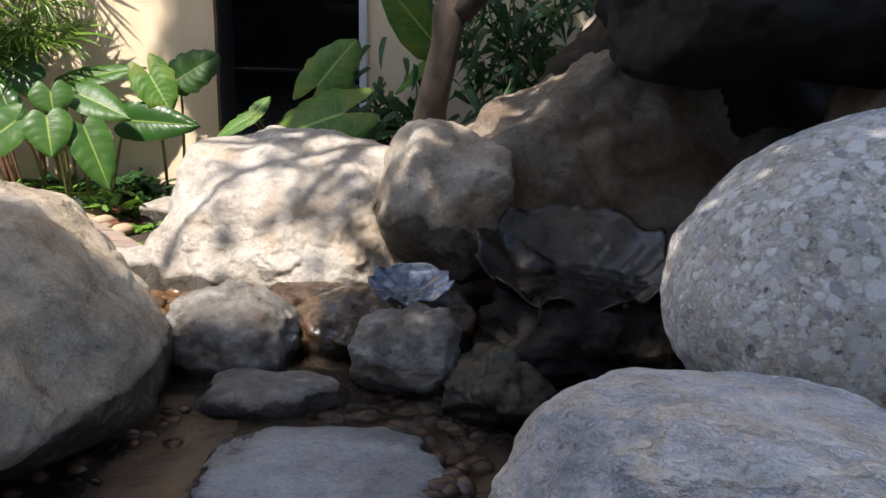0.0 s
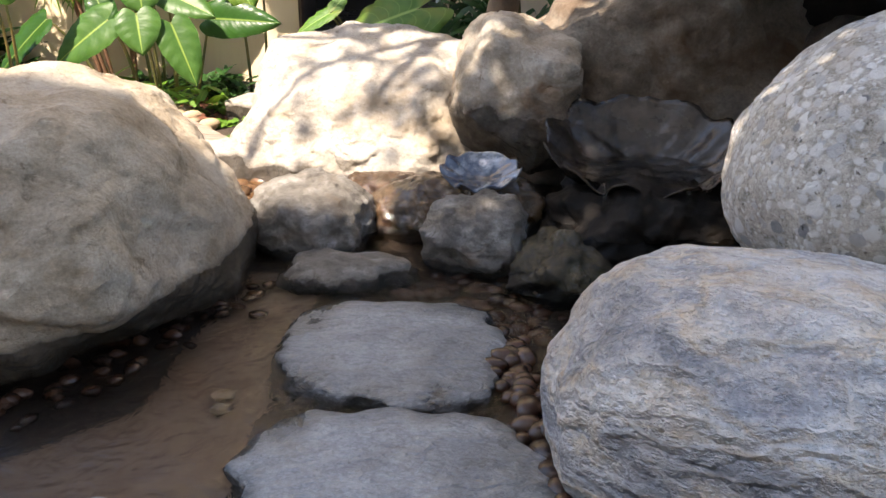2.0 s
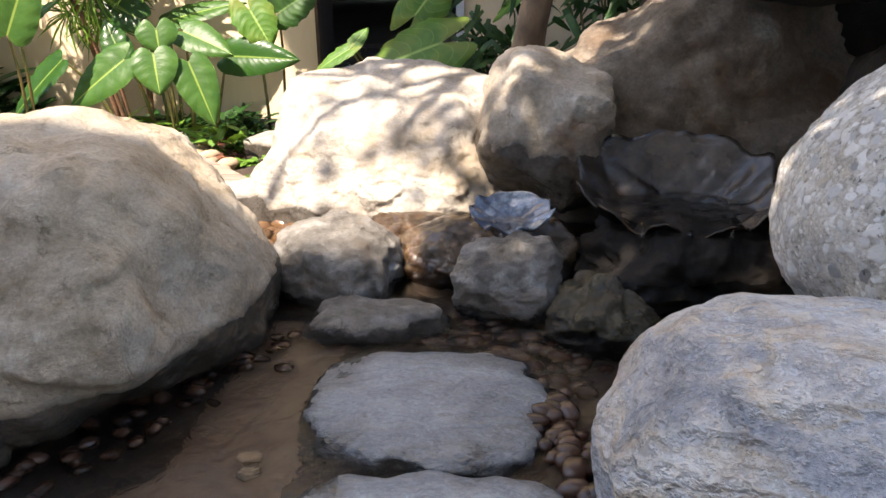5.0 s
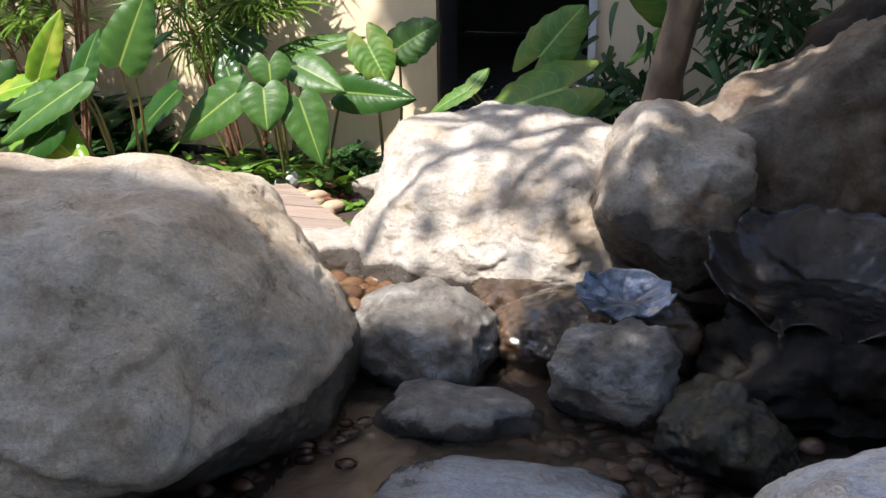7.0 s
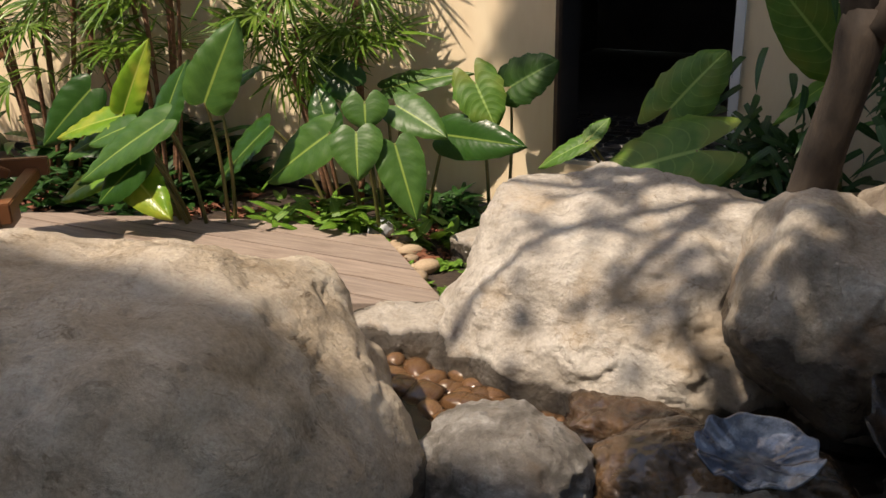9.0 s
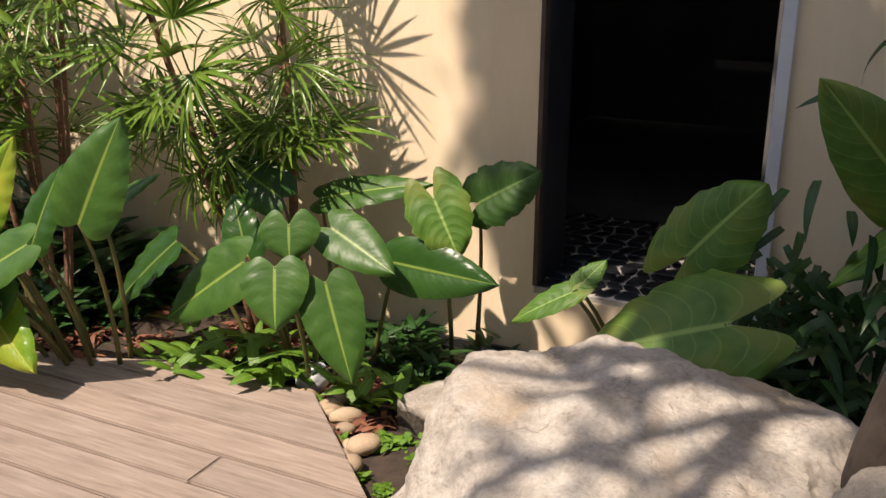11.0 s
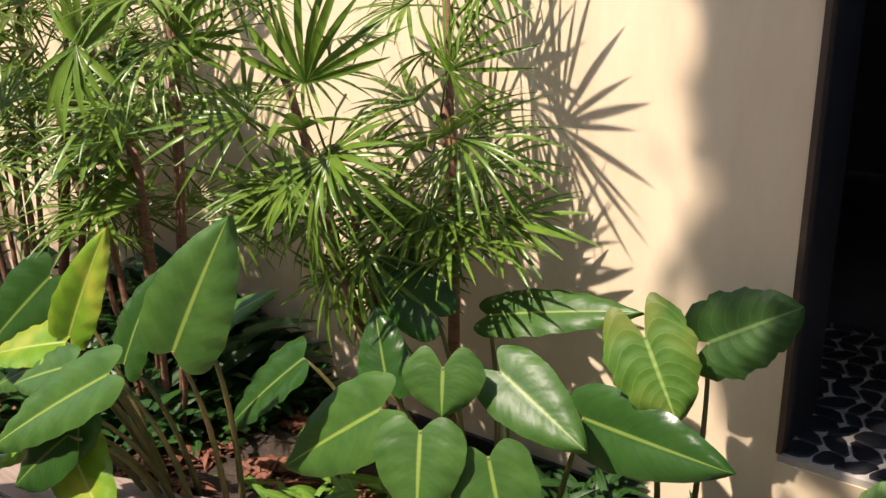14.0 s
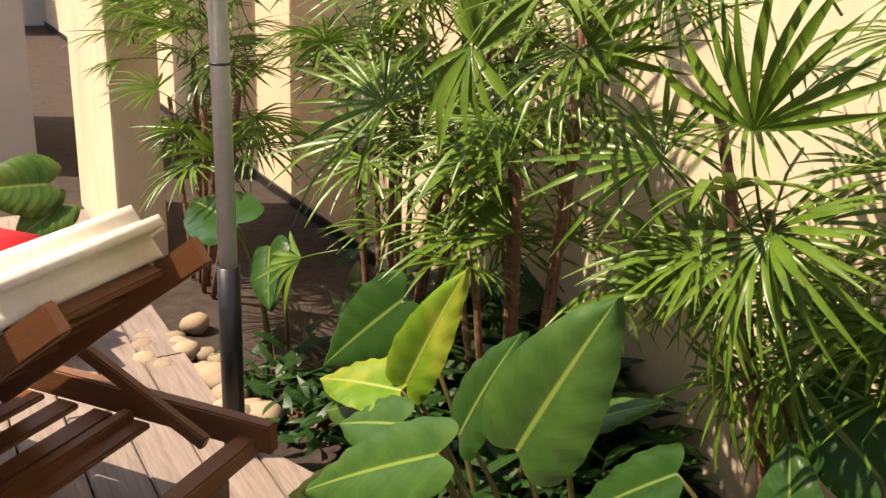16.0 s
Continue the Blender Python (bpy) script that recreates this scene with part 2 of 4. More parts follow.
m_pebble = plain_mat("pebble", (0.022, 0.014, 0.011), (0.105, 0.055, 0.036), 18, 0.12, 0.001, per_piece=0.95)
m_pebble_amber = plain_mat("amber_pebble", (0.06, 0.030, 0.014), (0.21, 0.12, 0.06), 15, 0.15, 0.001, per_piece=0.7)
m_pebble_dry = plain_mat("dry_pebble", (0.30, 0.22, 0.14), (0.52, 0.41, 0.28), 14, 0.8, 0.001, per_piece=0.5)
# Tan of wet sand that also stands in for a bright reflection on the water.
m_sand_reflection = plain_mat("sand_and_reflection", (0.125, 0.082, 0.056), (0.20, 0.138, 0.098), 7, 0.6, 0.004)
m_bed = plain_mat("dark_gravel_bed", (0.010, 0.007, 0.005), (0.045, 0.028, 0.018), 40, 0.7, 0.008)
m_soil = plain_mat("soil", (0.018, 0.012, 0.008), (0.06, 0.04, 0.026), 16, 0.95, 0.02)
m_wall = plain_mat("cream_render", (0.72, 0.57, 0.38), (0.82, 0.69, 0.49), 3.0, 0.9, 0.003, 9, (2.2, 2.2, 0.5))
m_trimwhite = plain_mat("pale_jamb", (0.55, 0.58, 0.62), (0.66, 0.68, 0.70), 6, 0.6, 0.001)
# Dark grey that stands in for the lack of light indoors.
m_inside_shade = plain_mat("interior_shade", (0.06, 0.06, 0.062), (0.11, 0.11, 0.114), 3, 0.7, 0.0)
m_darkwood = plain_mat("dark_frame", (0.045, 0.028, 0.018), (0.09, 0.055, 0.035), 8, 0.5, 0.001)
m_flag = plain_mat("black_flagstone", (0.012, 0.013, 0.016), (0.035, 0.037, 0.043), 9, 0.35, 0.003)
m_mortar = plain_mat("pale_mortar", (0.36, 0.33, 0.28), (0.5, 0.46, 0.4), 30, 0.9, 0.003)
m_deck = plain_mat("weathered_deck", (0.20, 0.155, 0.125), (0.37, 0.30, 0.25), 7, 0.8, 0.003, 8, (0.7, 9, 9), per_piece=0.3)
m_teak = plain_mat("oiled_wood", (0.10, 0.038, 0.015), (0.25, 0.10, 0.038), 7, 0.35, 0.002, 8, (6, 1.2, 6), coords="Generated")
m_canvas = plain_mat("cream_canvas", (0.74, 0.68, 0.56), (0.82, 0.77, 0.66), 40, 0.9, 0.002)
m_red = plain_mat("red_cloth", (0.5, 0.008, 0.012), (0.62, 0.015, 0.02), 20, 0.85, 0.002)
m_steel = plain_mat("brushed_metal", (0.5, 0.51, 0.53), (0.62, 0.63, 0.65), 30, 0.38, 0.0, metal=0.3)
m_black = plain_mat("black_plastic", (0.012, 0.012, 0.014), (0.025, 0.025, 0.028), 20, 0.4, 0.0)
m_bark = plain_mat("bark", (0.014, 0.010, 0.007), (0.052, 0.037, 0.026), 22, 0.85, 0.012, 9, (1, 1, 0.5))
m_cane = plain_mat("palm_cane", (0.09, 0.045, 0.025), (0.26, 0.13, 0.07), 30, 0.8, 0.004, 6, (1, 1, 4))
m_petiole = plain_mat("petiole", (0.045, 0.075, 0.018), (0.19, 0.14, 0.045), 9, 0.45, 0.0)
m_shell = rock_mat("brown_shell", (0.012, 0.010, 0.009), (0.035, 0.026, 0.02), (0.11, 0.08, 0.058), wet=0.2, grit=40, relief=0.008, seams=0.0)
m_shell_blue = rock_mat("blue_shell", (0.02, 0.03, 0.055), (0.05, 0.075, 0.125), (0.40, 0.46, 0.54), wet=0.8, squash=(3, 3, 3), grit=40, relief=0.006)
m_plaster = plain_mat("grey_plaster", (0.46, 0.44, 0.40), (0.56, 0.53, 0.48), 2.0, 0.9, 0.002)
m_philo = leaf_mat("broad_leaf", (0.030, 0.088, 0.016), (0.070, 0.155, 0.027), (0.22, 0.31, 0.06), gloss=0.42)
# Darker copy of the broad leaf: shade is put into its green.
m_philo_shade = leaf_mat("shaded_broad_leaf", (0.018, 0.06, 0.011), (0.035, 0.10, 0.018), (0.16, 0.24, 0.05), gloss=0.3)
m_philo_lime = leaf_mat("lime_leaf", (0.10, 0.22, 0.015), (0.2, 0.34, 0.03), (0.4, 0.45, 0.1), yellow=(0.45, 0.42, 0.06))
m_aloc = leaf_mat("elephant_ear_leaf", (0.04, 0.11, 0.012), (0.10, 0.21, 0.026), (0.22, 0.34, 0.08), veins=9, gloss=0.5, yellow=(0.13, 0.17, 0.025), vein_tone=0.3)
m_aloc_deep = leaf_mat("deep_elephant_ear_leaf", (0.018, 0.06, 0.012), (0.05, 0.12, 0.02), (0.12, 0.2, 0.06), veins=9, gloss=0.5, vein_tone=0.25)
m_frond = leaf_mat("palm_frond", (0.055, 0.12, 0.013), (0.165, 0.27, 0.034), (0.1, 0.2, 0.05), veins=0.0, gloss=0.30)
m_fern = leaf_mat("small_leaf", (0.06, 0.15, 0.013), (0.15, 0.28, 0.032), (0.25, 0.36, 0.06), veins=4, gloss=0.5)
m_shrub = leaf_mat("shrub_leaf", (0.012, 0.045, 0.010), (0.035, 0.10, 0.02), (0.06, 0.14, 0.03), veins=3, gloss=0.4)
m_dry = plain_mat("dry_leaf", (0.10, 0.03, 0.018), (0.25, 0.10, 0.05), 14, 0.8, 0.002)


def water_mat():
    m, ns, ls, bs = material("pool_water")
    tc = ns.new("ShaderNodeTexCoord").outputs["Object"]
    bs.inputs["Base Color"].default_value = (0.93, 0.9, 0.84, 1)
    bs.inputs["Transmission Weight"].default_value = 1
    bs.inputs["Roughness"].default_value, bs.inputs["IOR"].default_value = 0.015, 1.33
    bump(ns, ls, bs, [(noise_tex(ns, ls, tc, 6, 2, 0.4), 0.45, 0.02), (noise_tex(ns, ls, tc, 15, 3, 0.5, 1.6), 0.6, 0.03)])
    return m


m_water = water_mat()


# ---- mesh tools ----
def finish(bm, name, mat, smooth=True):
    me = bpy.data.meshes.new(name)
    bm.normal_update()
    bm.to_mesh(me)
    bm.free()
    if smooth:
        for p in me.polygons:
            p.use_smooth = True
    if mat:
        me.materials.append(mat)
    return me


def thing(name, loc, label, category, group="", kind=""):
    e = new(name)
    e.matrix_basis = Matrix.Translation(loc)
    return tagged(e, label, category, group, kind)


def part(name, mesh, parent, m=None, label=""):
    """A mesh as one part of a thing; m is its pose in the world, parent an unrotated Empty or None-posed part."""
    ob = new(name, mesh)
    ob.parent = parent
    m = m or Matrix()
    ob.matrix_basis = Matrix.Translation(-parent.matrix_basis.translation) @ m
    if label:
        tagged(ob, label)
    return ob


def box_bm(sx, sy, sz, bevel=0.004, m=None, bm=None, rounds=2):
    b = bmesh.new()
    bmesh.ops.create_cube(b, size=1)
    bmesh.ops.scale(b, vec=(sx, sy, sz), verts=b.verts)
    if bevel:
        bmesh.ops.bevel(b, geom=list(b.edges), offset=min(bevel, 0.4 * min(sx, sy, sz)), segments=rounds, affect="EDGES")
    if m:
        b.transform(m)
    if bm is None:
        return b
    me = bpy.data.meshes.new("tmp")
    b.to_mesh(me)
    b.free()
    bm.from_mesh(me)
    bpy.data.meshes.remove(me)
    return bm


def tube_bm(points, radii, sides=8, bm=None, close=True):
    """A tapered tube along points."""
    bm = bm or bmesh.new()
    pts = [Vector(p) for p in points]
    rings = []
    for i, p in enumerate(pts):
        d = (pts[min(i + 1, len(pts) - 1)] - pts[max(i - 1, 0)]).normalized()
        x = d.orthogonal().normalized() if i == 0 else (x - d * x.dot(d)).normalized()
        y = d.cross(x).normalized()
        rings.append([bm.verts.new(p + radii[i] * (math.cos(a) * x + math.sin(a) * y)) for a in (2 * math.pi * k / sides for k in range(sides))])
    for a, b in zip(rings, rings[1:]):
        for k in range(sides):
            bm.faces.new((a[k], a[(k + 1) % sides], b[(k + 1) % sides], b[k]))
    if close:
        bm.faces.new(rings[0][::-1])
        bm.faces.new(rings[-1])
    return bm


def curve_pts(a, b, sag, n=8, way=Vector((0, 0, 1))):
    a, b = Vector(a), Vector(b)
    return [a.lerp(b, i / n) + way * sag * 4 * (i / n) * (1 - i / n) for i in range(n + 1)]


def boulder(label, c, r, rot=(0, 0, 0), p=2.5, cuts=(), lump=0.10, grain=0.03, seed=0, mat=None, sub=5, name="boulder", category="boulder", knobs=0.0, group="", kind="", flat=0.0, slab=False, planes=0, ledge=0.0):
    """A weathered stone: a squared ellipsoid, worn flat by some planes and roughened."""
    bm = bmesh.new()
    bmesh.ops.create_icosphere(bm, subdivisions=sub, radius=1)
    off = Vector((seed * 3.7, seed * 1.3 + 5, seed * 2.1))
    cuts = [(Vector(n).normalized(), k) for n, k in cuts]
    rr = random.Random(seed + 70)
    for _ in range(planes):
        n = Vector((rr.gauss(0, 1), rr.gauss(0, 1), rr.gauss(0.25, 0.8))).normalized()
        cuts.append((n, rr.uniform(0.80, 0.93)))
    size = Vector(r)
    mean = (r[0] + r[1] + r[2]) / 3
    for v in bm.verts:
        d = v.co.normalized()
        q = d * (abs(d.x) ** p + abs(d.y) ** p + abs(d.z) ** p) ** (-1 / p)
        flatness = math.hypot(d.x, d.y)
        if slab and flatness < 1e-3:
            q = Vector((0, 0, math.copysign(1, d.z)))
        elif slab:
            wide = flatness ** 0.55 / max(1e-6, flatness) * (abs(d.x / max(flatness, 1e-6)) ** p + abs(d.y / max(flatness, 1e-6)) ** p) ** (-1 / p)
            q = Vector((d.x * wide, d.y * wide, math.copysign(abs(d.z) ** 0.3, d.z)))
        for n, k in cuts:
            over = n.dot(q) - k
            if over > -0.12:
                over = over if over > 0.12 else (over + 0.12) ** 2 / 0.48
                q = q - n * over * 0.9
        w = Vector((q.x * size.x, q.y * size.y, q.z * size.z)) / mean
        a = noise.fractal(w * 1.1 + off, 1.0, 2.0, 3) * lump
        b = (noise.turbulence(w * 2.4 + off, 6, False) - 0.5) * grain * 1.5 + (0.4 - noise.turbulence(w * 3.6 - off, 4, True)) * grain * 0.45
        q = Vector((q.x * (1 + a * 1.4 + b), q.y * (1 + a * 1.4 + b), q.z * (1 + b * 0.6))) if slab else q * (1 + a + b)
        if ledge:
            s = w.z * 2.6 + w.x * 0.35 + 1.3 * noise.noise(w * 1.3 + off) + 0.25 * noise.noise(w * 6 + off)
            s -= math.floor(s)
            mask = max(0.0, noise.noise(w * 1.9 - off) + 0.15)
            q = q * (1 - ledge * mask * (max(0.0, 1 - s / 0.10) + 0.8 * max(0.0, (s - 0.55) / 0.45)))
            q = q * (1 - ledge * 0.35 * max(0.0, 0.22 - noise.voronoi(w * 9 + off)[0][0]) / 0.22)
        if knobs:
            q = q * (1 + knobs * (0.35 - min(0.35, noise.voronoi(w * mean * 34 + off)[0][0])))
        if flat and q.z > 0:
            q.z *= 1 - flat * min(1, q.z)
        v.co = (q.x * size.x, q.y * size.y, q.z * size.z)
    ob = new(name, finish(bm, name, mat))
    ob.matrix_basis = pose(*c, *rot)
    return tagged(ob, label, category, group, kind)


# ---- ground, pool and deck ----
WATER = -0.045


def ground_height(x, y):
    pool = min(1, max(0, (3.35 - y) / 0.25)) * min(1, max(0, (x + 2.6) / 0.4)) * min(1, max(0, (2.1 - x) / 0.4)) * min(1, max(0, (y + 1.6) / 0.4))
    back = min(1, max(0, (y - 3.6) / 0.5)) * min(1, max(0, (x + 1.2) / 0.5)) * min(1, max(0, (4.4 - y) / 0.2 + 1))
    near = 1.0 if abs(x) < 8 and abs(y) < 8 else 0.0
    return -0.055 * (1 - pool) - 0.115 * pool + 0.05 * back + near * 0.012 * noise.noise(Vector((x * 4, y * 4, 0)))


def ground():
    axis = [-400, -120, -40, -16, -9] + [i * 0.1 for i in range(-62, 63)] + [9, 16, 40, 120, 400]
    bm = bmesh.new()
    grid = [[bm.verts.new((x, y, ground_height(x, y))) for x in axis] for y in axis]
    for a, b in zip(grid, grid[1:]):
        for i in range(len(axis) - 1):
            bm.faces.new((a[i], a[i + 1], b[i + 1], b[i]))
    ob = new("ground", finish(bm, "ground", m_soil))
    tagged(ob, "dark damp garden soil with leaf litter", "ground", kind="structure")
    bm = bmesh.new()
    bmesh.ops.create_grid(bm, x_segments=60, y_segments=60, size=1)
    for v in bm.verts:
        x, y = -0.3 + v.co.x * 2.2, 0.95 + v.co.y * 2.42
        v.co = (x, y, ground_height(x, y) + 0.006)
    tagged(new("pool_bed", finish(bm, "pool_bed", m_bed)), "dark gravel bed of a shallow garden pool", "pool bed", kind="structure")
    bm = bmesh.new()
    bmesh.ops.create_grid(bm, x_segments=2, y_segments=2, size=1)
    for v in bm.verts:
        v.co = (-0.3 + v.co.x * 2.25, 0.95 + v.co.y * 2.48, WATER)
    bar = bmesh.new()
    bmesh.ops.create_grid(bar, x_segments=24, y_segments=40, size=1)
    for v in bar.verts:
        t = 0.5 + 0.5 * v.co.y
        # The near left side spreads out to draw the reflection as tan bed.
        wide = (0.16 + 0.10 * (1 - t)) * (1 + (6.0 * max(0.0, 0.48 - t) if v.co.x < 0 else 0.0))
        x, y = -0.37 - 0.09 * t + v.co.x * wide * (0.75 if v.co.x > 0 else 1) + 0.02 * noise.noise(Vector((v.co.y * 3, 1, 0))), 1.0 + 1.42 * t
        v.co = (x, y, -0.098 - 0.03 * abs(v.co.x) ** 4 + 0.004 * noise.noise(Vector((x * 9, y * 9, 3))))
    tagged(new("sand_reflection", finish(bar, "sand_reflection", m_sand_reflection)), "smooth tan strip under shallow water, for sand and a reflection", "sand", kind="structure")
    w = new("water", finish(bm, "water", m_water))
    w.visible_shadow = False
    tagged(w, "clear shallow pool water with slow ripples", "water", kind="structure")


ground()


def slab_box(name, x0, x1, y0, y1, z0, z1, mat, label, category="wall", bevel=0.0):
    ob = new(name, finish(box_bm(x1 - x0, y1 - y0, z1 - z0, bevel), name, mat, False))
    ob.location = ((x0 + x1) / 2, (y0 + y1) / 2, (z0 + z1) / 2)
    return tagged(ob, label, category, kind="structure")


# ---- the building with its dark opening ----
WY, OX0, OX1, SILL = 4.58, -1.075, -0.392, 0.232
slab_box("wall_north_left", -14.0, OX0, WY, WY + 0.22, -0.1, 4.2, m_wall, "cream rendered garden wall in full sun")
slab_box("wall_north_right", OX1, 6.0, WY, WY + 0.22, -0.1, 4.2, m_wall, "cream rendered garden wall in tree shade")
slab_box("wall_north_below", OX0, OX1, WY, WY + 0.22, -0.1, SILL - 0.03, m_wall, "cream rendered wall under an opening")
slab_box("wall_north_above", OX0, OX1, WY, WY + 0.22, 2.35, 4.2, m_wall, "cream rendered wall above an opening")
slab_box("plinth", -14.0, 6.0, WY - 0.015, WY - 0.001, -0.09, -0.005, m_black, "black painted strip at the wall's foot", "plinth")
slab_box("jamb_left", OX0, OX0 + 0.014, WY - 0.012, WY + 0.03, SILL, 2.35, m_darkwood, "thin dark wooden jamb of the opening", "door frame")
slab_box("reveal_left", OX0 - 0.002, OX0 + 0.012, WY + 0.03, WY + 0.25, SILL, 2.35, m_black, "dark inner lining of the opening", "door frame")
slab_box("jamb_right", OX1 - 0.004, OX1 + 0.03, WY - 0.014, WY + 0.25, SILL, 2.35, m_trimwhite, "pale blue-white jamb of the opening", "door frame")
slab_box("room_wall_left", OX0 - 0.9, OX0 - 0.8, WY + 0.22, WY + 3.0, SILL, 2.6, m_inside_shade, "inner wall of an unlit room, its shade put in the colour")
slab_box("room_wall_right", OX1 - 0.10, OX1, WY + 0.62, WY + 3.0, SILL, 2.6, m_inside_shade, "inner wall of an unlit room, its shade put in the colour")
slab_box("room_wall_back", OX0 - 0.9, OX1 + 0.7, WY + 3.0, WY + 3.1, SILL, 2.6, m_inside_shade, "back wall of an unlit room, its shade put in the colour")
slab_box("room_wall_side", OX1 + 0.7, OX1 + 0.8, WY + 0.22, WY + 3.1, SILL, 2.6, m_inside_shade, "inner wall of an unlit room, its shade put in the colour")
slab_box("room_ceiling", OX0 - 0.9, OX1 + 0.8, WY + 0.22, WY + 3.1, 2.6, 2.7, m_inside_shade, "ceiling of an unlit room, its shade put in the colour", "ceiling")
room_floor = slab_box("room_floor", OX0 - 0.9, OX1 + 0.8, WY + 0.005, WY + 0.90, SILL - 0.06, SILL - 0.012, m_mortar, "pale mortar bed of a stone floor", "floor")
# Past the flagstones the floor turns dark, as shade painted by depth.
slab_box("room_floor_inner", OX0 - 0.9, OX1 + 0.8, WY + 0.90, WY + 3.1, SILL - 0.06, SILL - 0.008, m_inside_shade, "floor deep inside an unlit room, its shade put in the colour", "floor")
slab_box("room_ledge", OX0 + 0.2, OX1 - 0.1, WY + 1.6, WY + 1.75, 0.75, 0.79, m_inside_shade, "ledge in an unlit room, its shade put in the colour", "ledge")
slab_box("wall_west", -14.3, -14.0, 2.0, 4.58, -0.1, 4.0, m_plaster, "pale plastered side wall", "wall")
slab_box("pillar", -5.86, -4.92, 3.6, 3.8, -0.1, 4.0, m_wall, "cream rendered square garden pillar", "pillar", 0.006)
slab_box("wall_far_west", -8.3, -6.6, 3.3, 3.5, -0.1, 4.0, m_plaster, "grey-white plastered wall in shade", "wall")
# Unseen blocker: its height sets where the shade edge crosses the pool.
slab_box("shade_wall_behind", -14.0, 9.0, -2.6, -1.9, -0.1, 7.98, m_plaster, "tall plain plastered wall, unseen, added to shade the pool", "house wall")


# ---- boulders ----
boulder("large smooth cream boulder standing at the pool's edge", (-1.24, 2.23, 0.085), (0.71, 0.69, 0.45), (0, 0, 12), 3.6,
        cuts=(((0.90, 0.15, 0.42), 0.95), ((0.62, 0.25, 0.74), 1.03), ((0.9, -0.3, 0.3), 0.97), ((0.75, 0.62, 0.2), 0.97), ((0.0, 0.55, 0.83), 0.97), ((0.1, -0.9, 0.40), 1.0), ((0.6, -0.5, -0.65), 0.84), ((-0.2, -0.75, -0.65), 0.82)), lump=0.035, grain=0.04, seed=1, mat=m_cream, sub=7, ledge=0.085)
boulder("large pale boulder dappled by tree shade", (-0.48, 3.54, 0.06), (0.545, 0.50, 0.375), (0, 0, -6), 3.1,
        cuts=(((-0.1, -0.8, 0.55), 0.80), ((-0.45, -0.75, 0.45), 0.86), ((-0.9, -0.3, 0.25), 0.93), ((0.05, -0.25, 0.97), 0.86), ((0.75, -0.35, 0.6), 0.98)), lump=0.09, grain=0.05, seed=2, mat=m_pale, sub=7, ledge=0.06)
boulder("upright rounded beige boulder leaning beside the shell", (0.11, 3.16, 0.32), (0.215, 0.25, 0.25), (0, 6, 10), 3.4,
        cuts=(((-0.3, -0.9, 0.2), 0.82), ((0.1, -0.3, 0.95), 0.86), ((-0.8, -0.3, 0.5), 0.95), ((-0.5, -0.5, -0.7), 0.85)), lump=0.06, grain=0.05, seed=3, mat=m_splash, sub=6, ledge=0.035, planes=3)
boulder("big sloping brown-grey boulder behind the shell fountain", (0.56, 3.50, 0.24), (0.68, 0.42, 0.56), (0, -8, 0), 3.0,
        cuts=(((-0.58, -0.15, 0.80), 0.74), ((-0.8, -0.5, 0.3), 0.86), ((0, -1, 0.25), 0.8)), lump=0.08, grain=0.07, seed=4, mat=m_brown, sub=7, ledge=0.06, planes=3)
# The cap's stone is blackened to match the shade beneath it.
boulder("overhanging boulder capping the grotto, coloured near-black for shade", (1.18, 3.14, 1.0), (0.62, 0.50, 0.28), (4, -3, 4), 3.4,
        cuts=(((-0.9, -0.4, 0.1), 0.9), ((0, -0.8, -0.6), 0.8)), lump=0.08, grain=0.06, seed=5, mat=m_grotto_shade, sub=6)
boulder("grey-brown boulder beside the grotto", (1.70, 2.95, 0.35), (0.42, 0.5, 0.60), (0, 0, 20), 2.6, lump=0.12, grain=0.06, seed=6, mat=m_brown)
boulder("wet boulder at the back of the grotto, coloured near-black for shade", (1.02, 3.72, 0.35), (0.65, 0.30, 0.6), (0, 0, 0), 3.0, lump=0.1, grain=0.06, seed=7, mat=m_grotto_shade)
boulder("pale upright stone behind the grotto", (0.80, 4.02, 0.48), (0.27, 0.24, 0.50), (0, 6, 0), 2.8, lump=0.08, grain=0.04, seed=8, mat=m_pale)
boulder("rounded conglomerate boulder of white pebbles", (1.24, 2.36, 0.40), (0.55, 0.44, 0.365), (0, -16, 10), 2.15, lump=0.05, grain=0.02, seed=9, mat=m_congl, sub=7, knobs=0.02)
boulder("smooth grey boulder with swirling bands", (0.78, 1.64, 0.08), (0.48, 0.42, 0.275), (0, 2, -8), 2.35, lump=0.05, grain=0.03, seed=10, mat=m_gneiss, sub=7, ledge=0.025)
boulder("flat grey stepping stone with a dark wet rim", (-0.065, 1.965, -0.068), (0.295, 0.27, 0.058), (0, 0, -6), 2.9, lump=0.10, grain=0.05, seed=11, mat=m_slate, name="stepping_stone", category="stepping stone", slab=True)
boulder("flat grey stepping stone at the near edge", (0.05, 1.465, -0.068), (0.315, 0.235, 0.060), (0, 0, 4), 2.8, lump=0.09, grain=0.05, seed=12, mat=m_slate, name="stepping_stone", category="stepping stone", slab=True)
boulder("flat grey stepping stone beside the cream boulder", (-0.42, 1.12, -0.05), (0.16, 0.16, 0.066), (0, 0, 30), 2.6, lump=0.08, grain=0.03, seed=13, mat=m_slate, name="stepping_stone", category="stepping stone", slab=True)
boulder("rounded grey stone half in the water", (-0.47, 2.66, 0.0), (0.215, 0.19, 0.16), (0, 6, -15), 2.4, planes=4, ledge=0.05, lump=0.09, grain=0.07, sub=6, seed=14, mat=m_grey, name="stone", category="stone")
